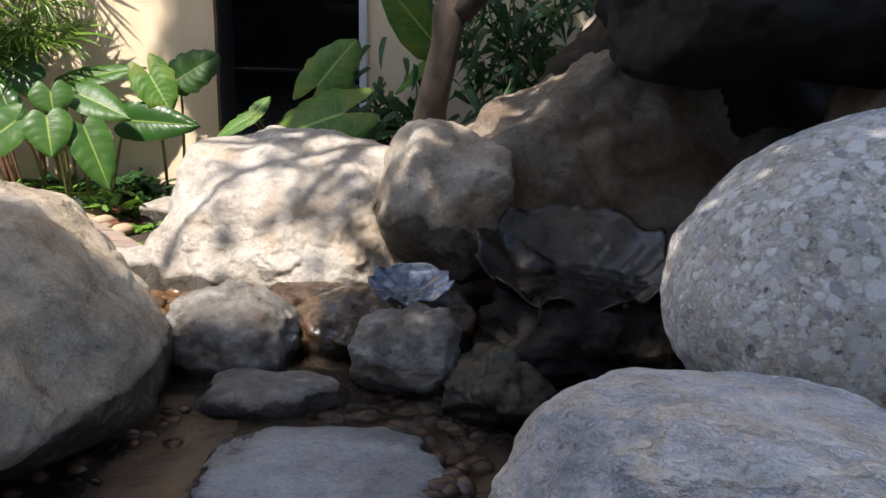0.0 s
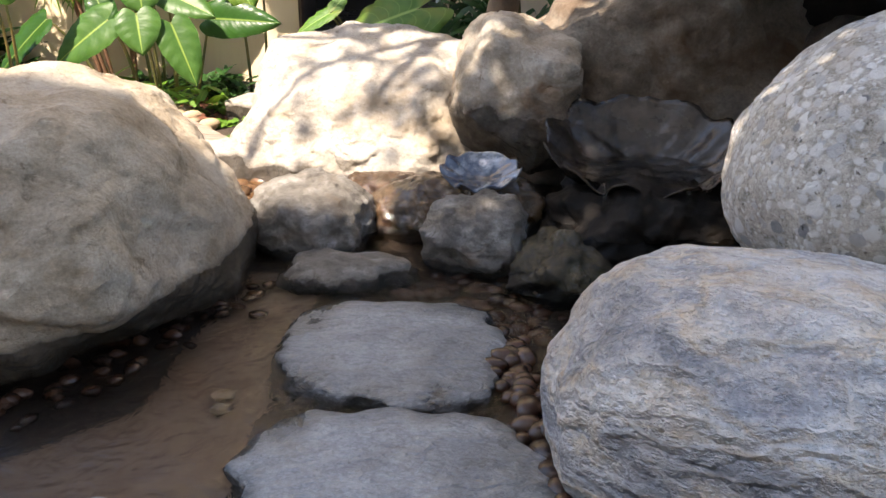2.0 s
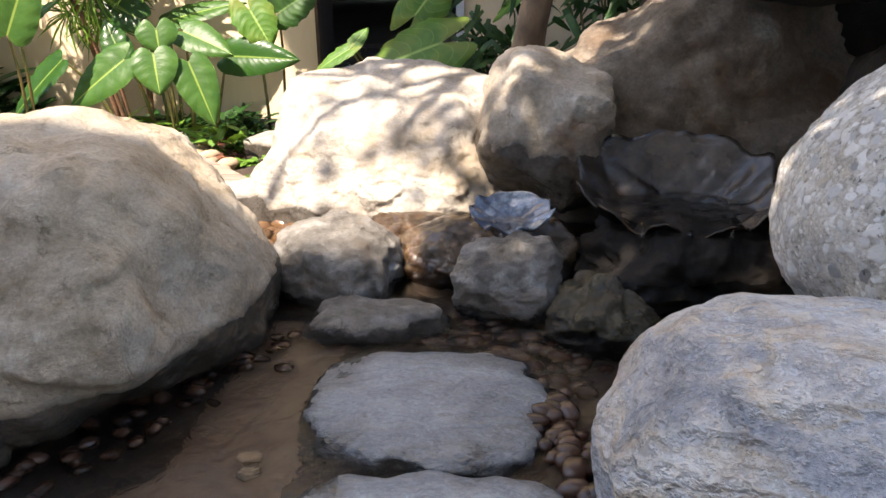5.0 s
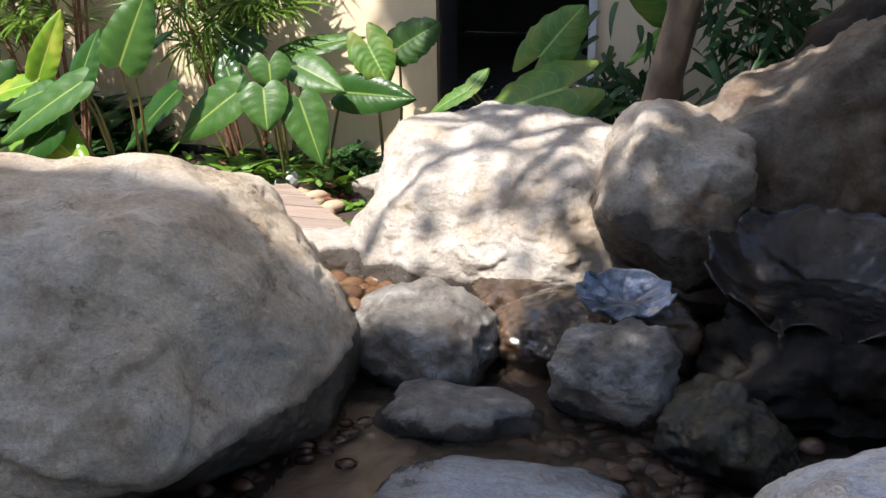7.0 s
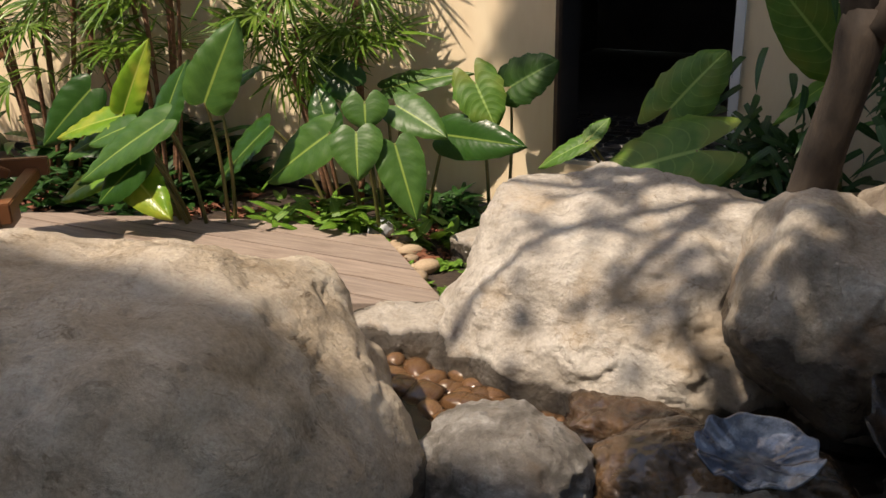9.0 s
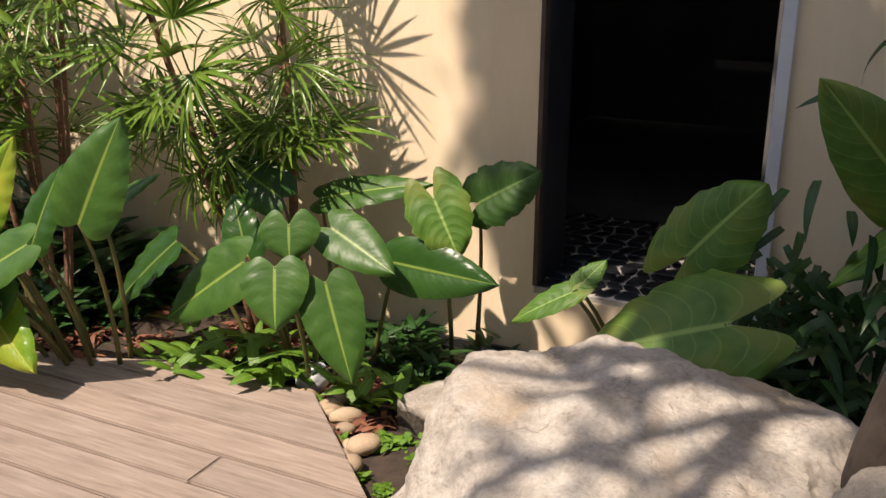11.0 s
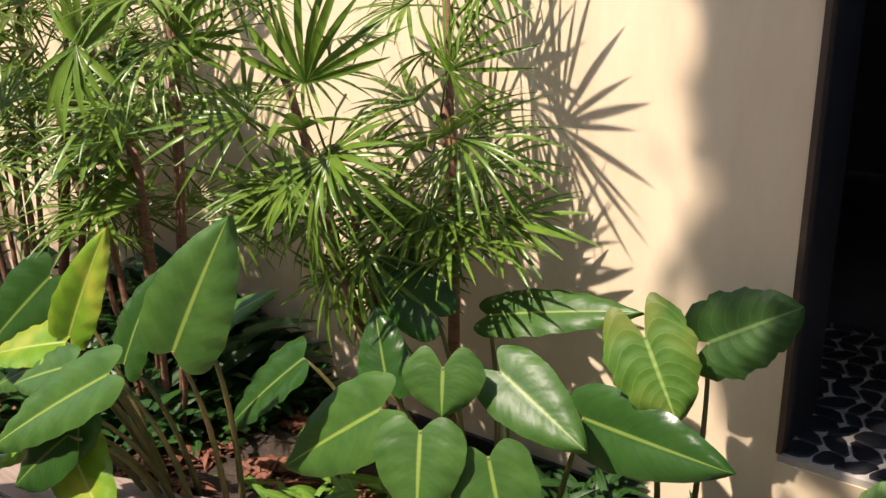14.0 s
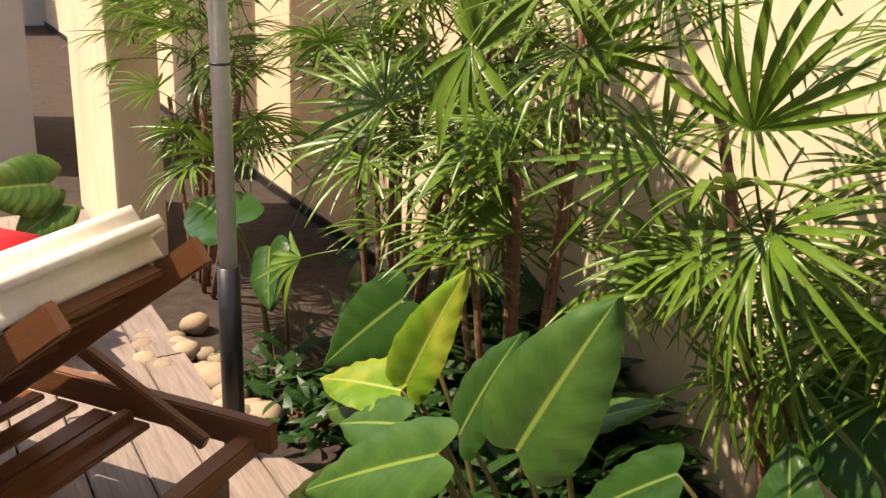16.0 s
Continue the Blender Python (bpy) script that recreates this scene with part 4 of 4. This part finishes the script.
def palm(label, base, canes, n, seed, low, high, reach):
    """A clump of thin canes, each carrying fans all round its upper part."""
    r = random.Random(seed)
    plant = thing("fan_palm", base, label, "palm", "fan palms along the wall")
    tops = []
    for dx, dy, hgt in canes:
        a = Vector(base) + Vector((dx * 0.3, dy * 0.3, 0))
        b = Vector(base) + Vector((dx, dy, hgt))
        cane(plant, a, b, r.uniform(0.007, 0.011))
        tops.append((a, b))
    for i in range(n):
        a, b = tops[i % len(tops)]
        z = r.uniform(low, high)
        f = min(1.0, max(0.2, z / (b.z - base[2])))
        c = a.lerp(b, f)
        th = r.uniform(0, 2 * math.pi)
        rad = reach * r.uniform(0.45, 1.0)
        out = Vector((math.cos(th), math.sin(th), r.uniform(-0.35, 0.75)))
        hub = Vector((c.x, c.y, base[2] + z)) + Vector((out.x * rad, out.y * rad * 0.7, 0.05))
        if hub.y > WY - 0.12:
            hub.y, out.y = WY - 0.12 - r.uniform(0, 0.1), -abs(out.y) * 0.4
        face = Vector((out.x * 0.25, out.y * 0.25 - 0.35, 1.0 - 0.3 * out.z))
        frond(plant, hub, out, face, r.uniform(0.75, 1.1), r.randrange(6))
    return plant


palm_a = palm("fan palm clump casting finger shadows on the wall", (-1.86, 4.34, -0.05), ((-0.23, -0.14, 0.95), (-0.04, 0.06, 1.05), (-0.38, -0.16, 1.15), (-0.05, 0.08, 1.3), (-0.26, -0.2, 0.85), (-0.02, 0.06, 1.0)), 34, 11, 0.66, 1.34, 0.16)
palm_b = palm("dense fan palm clump with brown fibrous canes", (-2.72, 4.10, -0.05), ((-0.3, 0, 1.0), (-0.15, 0.05, 1.15), (0.0, -0.02, 0.9), (0.1, 0.05, 1.1), (0.2, 0.0, 1.25), (-0.42, 0.02, 0.85), (0.02, 0.12, 1.3)), 46, 12, 0.62, 1.3, 0.23)
palm_c = palm("fan palm clump beside the garden pillar", (-4.5, 3.82, -0.05), ((-0.35, 0, 0.7), (-0.15, 0.05, 0.9), (0.15, 0, 0.75), (0.4, 0.05, 0.85), (0.0, 0.1, 1.0)), 60, 13, 0.45, 1.35, 0.24)
palm_d = palm("dense fan palm clump with brown fibrous canes", (-3.45, 4.12, -0.05), ((-0.3, 0, 0.9), (-0.1, 0.05, 1.1), (0.1, -0.02, 0.8), (0.25, 0.05, 1.0), (0.0, 0.1, 1.25), (-0.4, 0.12, 1.1), (0.36, 0.12, 1.2), (-0.2, -0.06, 1.0), (0.18, 0.14, 1.15)), 70, 14, 0.5, 1.5, 0.22)
# fans that stand out
frond(palm_b, (-2.63, 3.89, 1.13), (0.05, -0.35, -0.9), (0.1, -0.9, 0.35), 1.0, 5)
frond(palm_b, (-2.66, 3.93, 1.12), (0.1, -0.2, 1.0), (0.1, -0.9, 0.2), 1.0, 5)
frond(palm_a, (-2.23, 4.06, 0.975), (-0.8, -0.3, 0.30), (0.35, -0.5, 0.75), 1.1, 4)
frond(palm_a, (-2.02, 4.05, 1.07), (0.0, -0.1, 1.0), (0.1, -0.95, 0.1), 1.1, 2)
frond(palm_a, (-1.93, 4.02, 0.92), (0.35, -0.4, -0.55), (0.1, -0.75, 0.65), 1.0, 0)
frond(palm_a, (-1.95, 4.05, 0.92), (0.7, -0.2, 0.25), (0.1, -0.6, 0.75), 0.9, 2)
frond(palm_a, (-1.89, 4.32, 0.74), (0.1, -0.35, -0.8), (0.2, -0.8, 0.6), 0.95, 2)
frond(palm_a, (-1.80, 4.34, 0.92), (0.85, -0.2, -0.1), (0.0, -0.5, 0.85), 1.05, 1)
frond(palm_a, (-1.84, 4.34, 1.08), (0.5, -0.1, 0.8), (0.1, -0.8, 0.5), 1.0, 1)
frond(palm_a, (-1.80, 4.42, 0.84), (0.8, -0.1, -0.35), (0.0, -0.6, 0.8), 0.95, 3)
for x, y, z, sx, k in ((-2.10, 4.15, 0.72, -0.5, 0), (-1.98, 4.18, 0.66, -0.2, 1), (-2.04, 4.22, 0.60, 0.0, 4), (-1.92, 4.26, 0.62, 0.1, 3), (-2.16, 4.12, 0.82, -0.7, 1), (-1.86, 4.28, 0.76, 0.3, 1), (-2.00, 4.25, 0.52, -0.1, 4), (-2.12, 4.20, 0.56, -0.4, 3)):
    frond(palm_a, (x, y, z), (sx, -0.3, -0.75), (0.1, -0.8, 0.55), 0.85, k)
frond(palm_b, (-3.15, 3.72, 0.53), (-0.6, -0.4, -0.4), (0.3, -0.6, 0.7), 0.75, 5)
frond(palm_b, (-3.05, 3.85, 0.86), (-0.9, -0.3, 0.1), (0.2, -0.5, 0.8), 1.15, 4)
frond(palm_b, (-3.0, 3.88, 0.95), (-0.7, -0.3, 0.6), (0.2, -0.6, 0.7), 1.1, 1)
frond(palm_b, (-2.45, 4.05, 1.15), (0.5, -0.2, 0.8), (0.1, -0.9, 0.3), 1.05, 2)


# low plants at the wall's foot
def sprig_mesh(k, n, ln, wd, mat, lift=0.6, name="sprig"):
    """A low tuft of n small blades."""
    r = random.Random(k)
    bm = bmesh.new()
    for i in range(n):
        a = r.uniform(0, 2 * math.pi)
        d = Vector((math.cos(a), math.sin(a), r.uniform(0.1, 1) * lift))
        b = Vector((r.gauss(0, ln * 0.5), r.gauss(0, ln * 0.5), r.uniform(0, ln * 1.2) * lift))
        me = blade_mesh(ln * r.uniform(0.6, 1.1), wd * r.uniform(0.7, 1.1), 0.1, 0.2, 0.3, 0, None, 5, 2)
        me.transform(aim(b, b + d, (r.gauss(0, 0.3), -0.4, 1)))
        bm.from_mesh(me)
        bpy.data.meshes.remove(me)
    return finish(bm, name, mat)


ferns = [sprig_mesh(k, 15, 0.09, 0.030, m_fern, 0.9) for k in range(4)]
covers = [sprig_mesh(k + 20, 60, 0.022, 0.018, m_fern, 0.7) for k in range(4)]
darks = [sprig_mesh(k + 40, 22, 0.10, 0.03, m_shrub, 1.0) for k in range(4)]
litter = [sprig_mesh(k + 60, 26, 0.06, 0.02, m_dry, 0.4) for k in range(3)]


def tufts(meshes, n, xr, yr, size, name, label, category, group, z=0.0, kind=""):
    for _ in range(n):
        x, y = rng.uniform(*xr), rng.uniform(*yr)
        ob = new(name, rng.choice(meshes))
        ob.matrix_basis = pose(x, y, ground_height(x, y) + z, 0, 0, rng.uniform(0, 360)) @ Matrix.Scale(rng.uniform(*size), 4)
        tagged(ob, label, category, group, kind)


tufts(ferns, 14, (-2.2, -1.4), (3.97, 4.14), (0.9, 1.4), "fern", "small bright green fern at the deck's edge", "fern", "ferns by the wall", kind="stuff")
tufts(darks, 18, (-3.3, -2.5), (4.15, 4.5), (0.8, 1.4), "low_plant", "dark green low plant under the palms", "plant", "low plants by the wall")
tufts(darks, 40, (-3.6, -2.4), (3.72, 4.45), (0.8, 1.3), "low_plant", "dark green low plant under the palms", "plant", "low plants by the wall")
tufts(darks, 26, (-3.8, -2.7), (4.25, 4.5), (1.6, 2.6), "low_plant", "dark green low plant under the palms", "plant", "low plants by the wall")
tufts(darks, 16, (-1.75, -1.12), (4.28, 4.47), (0.7, 1.1), "low_plant", "dark green low plant at the wall's foot", "plant", "low plants by the wall")
tufts(litter, 70, (-3.6, -1.3), (3.8, 4.4), (0.8, 1.3), "leaf_litter", "heap of dry reddish brown leaves", "leaves", "leaf litter")
tufts(covers, 60, (-1.45, -0.9), (3.62, 4.45), (0.9, 1.5), "ground_cover", "patch of bright creeping ground cover", "ground cover", "creeping ground cover")
tufts(darks, 30, (-0.95, 1.2), (3.98, 4.5), (0.9, 1.7), "low_plant", "dark green low plant behind the boulders", "plant", "low plants behind boulders")
scatter(pebbles_dry, 16, along((-1.55, 4.0), (-1.2, 3.75), 0.06), (0.025, 0.05), "brown pebble in the planting bed", "pebbles in the bed")
scatter(pebbles_dry, 40, along((-4.1, 3.56), (-3.3, 3.62), 0.05), (0.03, 0.07), "rounded tan cobble beside the deck", "cobbles by the deck")


# shrubs behind the tree
def shrub(label, c, r3, n, seed):
    r = random.Random(seed)
    plant = thing("shrub", (c[0], c[1], -0.02), label, "shrub", "shrubs by the building")
    bm = bmesh.new()
    for i in range(n):
        d = Vector((r.gauss(0, 0.45), r.gauss(0, 0.45), r.gauss(0, 0.5)))
        b = Vector((c[0] + d.x * r3[0], min(WY - 0.05, c[1] + d.y * r3[1]), max(0.02, c[2] + d.z * r3[2])))
        me = blade_mesh(r.uniform(0.09, 0.16), r.uniform(0.02, 0.032), 0.0, 0.15, 0.5, 0, None, 5, 2)
        a = r.uniform(0, 6.283)
        me.transform(aim(b, b + Vector((math.cos(a), math.sin(a) - 0.3, r.uniform(-0.8, 0.2))), (r.gauss(0, 0.4), -0.6, 0.8)))
        bm.from_mesh(me)
        bpy.data.meshes.remove(me)
    part("foliage", finish(bm, "foliage", m_shrub), plant)
    for i in range(6):
        x = c[0] + r.uniform(-0.6, 0.6) * r3[0]
        part("stem", finish(tube_bm([(x, c[1], -0.03), (x + r.uniform(-0.1, 0.1), c[1], c[2] * 0.6), (x + r.uniform(-0.2, 0.2), c[1], c[2] + r3[2] * 0.7)], [0.008, 0.006, 0.003], 5), "stem", m_petiole), plant)


shrub("dense dark shrub with slender drooping leaves", (0.35, 4.25, 0.75), (0.42, 0.22, 0.5), 420, 21)
shrub("dense dark shrub with slender drooping leaves", (1.0, 4.35, 0.95), (0.55, 0.2, 0.55), 420, 22)
shrub("feathery dark shrub beside the opening", (-0.2, 4.25, 0.32), (0.25, 0.18, 0.28), 260, 23)


# ---- the tree over the pool ----
def tree():
    t = thing("tree", (0.03, 3.60, 0.0), "smooth brown forked garden tree leaning over the pool", "tree")
    part("trunk", finish(tube_bm([(-0.05, 3.60, -0.06), (0.0, 3.60, 0.40), (0.035, 3.59, 0.60), (0.075, 3.58, 0.78), (0.085, 3.58, 0.88), (0.09, 3.58, 0.95)], [0.082, 0.064, 0.056, 0.053, 0.060, 0.050], 14), "trunk", m_bark), t)
    part("limb", finish(tube_bm([(0.095, 3.58, 0.90), (0.06, 3.58, 1.0), (0.03, 3.57, 1.15), (-0.02, 3.5, 1.6), (-0.15, 3.35, 2.2), (-0.3, 3.2, 2.9)], [0.05, 0.042, 0.038, 0.034, 0.028, 0.014], 10), "limb", m_bark), t)
    part("limb", finish(tube_bm([(0.12, 3.58, 0.90), (0.20, 3.57, 0.98), (0.30, 3.55, 1.02), (0.46, 3.5, 1.04), (0.7, 3.4, 1.25), (0.9, 3.2, 1.9), (1.0, 3.0, 2.8)], [0.055, 0.046, 0.042, 0.04, 0.036, 0.03, 0.014], 10), "limb", m_bark), t)
    for pts in (((-0.3, 3.2, 2.9), (-0.65, 2.4, 3.15), (-1.35, 1.72, 3.3), (-1.75, 1.37, 3.3)), ((-0.65, 2.4, 3.15), (-1.2, 2.07, 3.25), (-1.65, 1.97, 3.3)),
                ((-1.0, 2.04, 3.22), (-1.05, 1.77, 3.2), (-1.2, 1.47, 3.2)), ((-0.3, 3.2, 2.9), (-1.2, 3.1, 3.2), (-1.7, 3.2, 3.3))):
        part("branch", finish(tube_bm(pts, [0.035 * (1 - 0.6 * k / (len(pts) - 1)) for k in range(len(pts))], 8), "branch", m_bark), t)
    # Thin unseen branches, added for twig shadows and to carry shading leaves.
    for pts in (((-0.3, 3.2, 2.9), (-0.9, 2.9, 3.7), (-1.7, 2.4, 4.4), (-2.35, 2.2, 5.2)), ((-1.7, 2.4, 4.4), (-2.2, 2.25, 4.6), (-2.5, 2.2, 4.7)),
                ((-0.9, 2.2, 3.2), (-1.15, 1.75, 3.25), (-1.22, 1.5, 3.3)), ((-1.15, 1.75, 3.25), (-1.35, 1.72, 3.32), (-1.6, 1.62, 3.35)), ((-0.3, 3.2, 2.9), (-0.55, 2.2, 3.9), (-1.2, 0.9, 4.7), (-1.7, 0.7, 4.8))):
        part("branch", finish(tube_bm(pts, [0.016 * (1 - 0.6 * k / (len(pts) - 1)) for k in range(len(pts))], 8), "branch", m_bark), t)
    r = random.Random(8)
    bm = bmesh.new()
    # Unseen foliage: each clump is placed for the shade it casts below.
    # centre, spread, number of leaves, leaf length
    clumps = [(-1.30, 3.07, 3.3, 0.2, 220, 0.16), (-0.85, 3.17, 3.4, 0.3, 300, 0.16), (-0.35, 3.07, 3.3, 0.3, 300, 0.16), (0.25, 3.07, 3.3, 0.3, 90, 0.16), (0.85, 3.07, 3.3, 0.32, 90, 0.16),
              (-0.30, 1.49, 3.3, 0.13, 130, 0.16), (0.05, 1.47, 3.3, 0.24, 260, 0.16), (0.50, 1.57, 3.3, 0.3, 240, 0.16), (1.05, 1.67, 3.3, 0.3, 220, 0.16), (0.00, 2.07, 3.4, 0.22, 140, 0.16),
              (-1.27, 0.80, 4.7, 0.22, 85, 0.10), (-1.62, 0.75, 4.7, 0.30, 46, 0.10), (-0.82, 0.58, 4.7, 0.10, 16, 0.12), (0.50, 0.95, 3.4, 0.28, 230, 0.16), (1.45, 2.47, 3.3, 0.35, 200, 0.16), (0.65, 2.27, 3.4, 0.35, 50, 0.16), (-0.52, 1.50, 3.3, 0.08, 40, 0.14),
              (-0.3, 1.1, 3.3, 0.2, 170, 0.16), (0.1, 1.1, 3.3, 0.22, 150, 0.16), (-0.78, 1.02, 3.3, 0.13, 110, 0.16), (-1.12, 2.42, 3.3, 0.17, 150, 0.16), (-0.8, 2.6, 3.3, 0.2, 140, 0.16)]
    # More unseen leaves, set sunward of the wall to shade it beside the opening.
    for wx, wz, count in ((-1.20, 0.72, 60), (-1.17, 0.98, 70), (-1.21, 1.22, 60), (-1.14, 1.45, 80), (-1.17, 1.75, 80), (-1.16, 2.05, 80)):
        spot = Vector((wx, WY, wz)) + sun_way * 5.0
        clumps.append((*spot, 0.055, count, 0.12))
    for cx, cy, cz, sp, count, size in clumps:
        for i in range(count):
            b = Vector((cx + r.gauss(0, sp), cy + r.gauss(0, sp * 0.8), cz + r.gauss(0, 0.16)))
            a = r.uniform(0, 6.283)
            me = blade_mesh(size * r.uniform(0.75, 1.25), size * r.uniform(0.38, 0.62), 0.0, 0.1, 0.2, 0, None, 4, 2)
            me.transform(aim(b, b + Vector((math.cos(a), math.sin(a), r.uniform(-0.5, 0.3))), (r.gauss(0, 0.4), r.gauss(0, 0.4), 1)))
            bm.from_mesh(me)
            bpy.data.meshes.remove(me)
    part("crown", finish(bm, "crown", m_shrub), t)


tree()


# ---- sun lounger and umbrella pole ----
def lounger():
    o = Vector((-2.75, 3.47, 0.0))
    u, v = Vector((-0.79, -0.61, 0)).normalized(), Vector((0.61, -0.79, 0)).normalized()
    up = Vector((0, 0, 1))
    base = thing("sun_lounger", o, "dark oiled wooden sun lounger with its back raised", "sun lounger")

    def beam(name, a, b, w, hgt, mat=m_teak, side=None):
        a, b = Vector(a), Vector(b)
        d = (b - a)
        y = d.normalized()
        z = (up - y * up.dot(y)).normalized()
        x = y.cross(z)
        m = Matrix((x, y, z)).transposed().to_4x4()
        m.translation = (a + b) / 2
        return part(name, finish(box_bm(w, d.length, hgt, 0.004), name, mat, False), base, m)

    def at(s, w, z):
        return o + u * s + v * w + up * z
    for w in (0.0, 0.62):
        beam("side_rail", at(-0.03, w, 0.28), at(1.9, w, 0.28), 0.035, 0.07)
        for s in (0.12, 1.7):
            beam("leg", at(s, w + (0.02 if w else -0.02), 0.0), at(s, w + (0.02 if w else -0.02), 0.28), 0.045, 0.06)
        beam("back_beam", at(0.05, w + (-0.12 if w else 0.12), 0.74), at(0.64, w + (-0.12 if w else 0.12), 0.29), 0.03, 0.06)
        beam("prop", at(0.10, w + (-0.07 if w else 0.07), 0.27), at(0.52, w + (-0.07 if w else 0.07), 0.47), 0.025, 0.035)
    beam("head_rail", at(0.03, -0.02, 0.255), at(0.03, 0.64, 0.255), 0.05, 0.045)
    beam("cross_rail", at(0.35, 0.02, 0.25), at(0.35, 0.6, 0.25), 0.03, 0.04)
    beam("cross_rail", at(1.88, 0.02, 0.27), at(1.88, 0.6, 0.27), 0.04, 0.05)
    beam("stretcher", at(0.12, -0.02, 0.10), at(0.12, 0.64, 0.10), 0.03, 0.06)
    for i in range(1, 6):
        s = 0.07 + 0.1 * i
        z = 0.765 - (s - 0.05) * 0.763
        beam("back_slat", at(s, 0.13, z + 0.012), at(s, 0.49, z + 0.012), 0.085, 0.014)
    for i in range(15):
        s = 0.32 + 0.105 * i
        beam("seat_slat", at(s, 0.02, 0.31 if s > 0.7 else 0.24), at(s, 0.6, 0.31 if s > 0.7 else 0.24), 0.06, 0.016)
    # mattress on the raised back, with a rounded head end
    d = (u * 1.0 + up * -0.763).normalized()
    nrm = (up + u * 0.763).normalized()
    mat4 = Matrix((d, v, nrm)).transposed().to_4x4()
    mat4.translation = at(0.40, 0.31, 0.498) + nrm * 0.078
    cush = thing("mattress", at(0.9, 0.31, 0.33), "cream canvas lounger mattress on the raised back", "mattress")
    part("pad", finish(box_bm(0.74, 0.50, 0.12, 0.054, rounds=6), "pad", m_canvas), cush, mat4)
    fl = Matrix((u, v, up)).transposed().to_4x4()
    fl.translation = at(1.42, 0.31, 0.365)
    part("pad", finish(box_bm(0.95, 0.52, 0.08, 0.03, rounds=5), "pad", m_canvas), cush, fl)


lounger()


def bench():
    t = thing("low_bench", (-4.3, 3.0, 0.0), "low dark wooden bench beyond the lounger", "bench")
    for k in range(4):
        part("slat", finish(box_bm(0.9, 0.09, 0.025, 0.004), "slat", m_teak, False), t, pose(-4.3, 2.86 + 0.1 * k, 0.20, 0, 0, 8))
    for x, y in ((-4.65, 2.85), (-3.95, 2.92), (-4.67, 3.1), (-3.97, 3.18)):
        part("leg", finish(box_bm(0.04, 0.04, 0.19, 0.004), "leg", m_teak, False), t, pose(x, y, 0.095))
    ob = new("red_cushion", finish(box_bm(0.5, 0.34, 0.13, 0.055, rounds=6), "red_cushion", m_red))
    ob.matrix_basis = pose(-4.22, 3.02, 0.272, 6, -4, 30)
    tagged(ob, "bright red cushion on a low bench", "cushion")


bench()


def umbrella_pole():
    t = thing("umbrella_pole", (-3.16, 3.53, 0.0), "brushed metal umbrella pole in a black sleeve", "umbrella pole")
    part("pole", finish(tube_bm([(-3.16, 3.53, 0.5), (-3.18, 3.53, 1.6), (-3.2, 3.53, 2.6)], [0.0235] * 3, 18), "pole", m_steel), t)
    part("sleeve", finish(tube_bm([(-3.155, 3.53, 0.0), (-3.158, 3.53, 0.3), (-3.16, 3.53, 0.53)], [0.029] * 3, 18), "sleeve", m_black), t)
    part("joint_ring", finish(tube_bm([(-3.173, 3.53, 1.03), (-3.173, 3.53, 1.036)], [0.0275] * 2, 18), "joint_ring", m_black), t)


umbrella_pole()


def cable():
    bm = tube_bm([(-6.95, 3.28, 3.9), (-6.95, 3.28, 1.0), (-6.93, 3.28, 0.75), (-6.85, 3.27, -0.05)], [0.012] * 4, 6)
    tagged(new("cable", finish(bm, "cable", m_black)), "black cable hanging down a pale wall", "cable")


cable()


# ---- stone floor inside the opening ----
def flagstones():
    r = random.Random(4)
    cols, rows = 12, 12
    x0, y0, sx, sy = OX0 - 0.02, WY + 0.015, 0.066, 0.075
    pt = {(i, j): Vector((x0 + (i + 0.5 * (j % 2)) * sx + r.uniform(-0.018, 0.018), y0 + (j + (0 if j == 0 else r.uniform(-0.25, 0.25))) * sy, 0)) for i in range(-9, cols + 1) for j in range(rows + 1)}
    for j in range(rows):
        for i in range(-9, cols):
            q = [pt[(i, j)], pt[(i + 1, j)], pt[(i + 1, j + 1)], pt[(i, j + 1)]]
            c = sum(q, Vector()) / 4
            bm = bmesh.new()
            ring0, ring1 = [], []
            for k in range(4):
                a, b = q[k], q[(k + 1) % 4]
                for f in (0.2, 0.8):
                    p = a.lerp(b, f)
                    p = c + (p - c) * 0.90
                    ring0.append(bm.verts.new((p.x - c.x, p.y - c.y, 0)))
                    ring1.append(bm.verts.new(((p.x - c.x) * 0.94, (p.y - c.y) * 0.94, 0.005)))
            bm.faces.new(ring1)
            for k in range(8):
                bm.faces.new((ring0[k], ring0[(k + 1) % 8], ring1[(k + 1) % 8], ring1[k]))
            ob = new("flagstone", finish(bm, "flagstone", m_flag, False))
            ob.parent = room_floor
            ob.matrix_basis = Matrix.Translation(Vector((c.x, c.y, SILL - 0.012)) - room_floor.location)


flagstones()
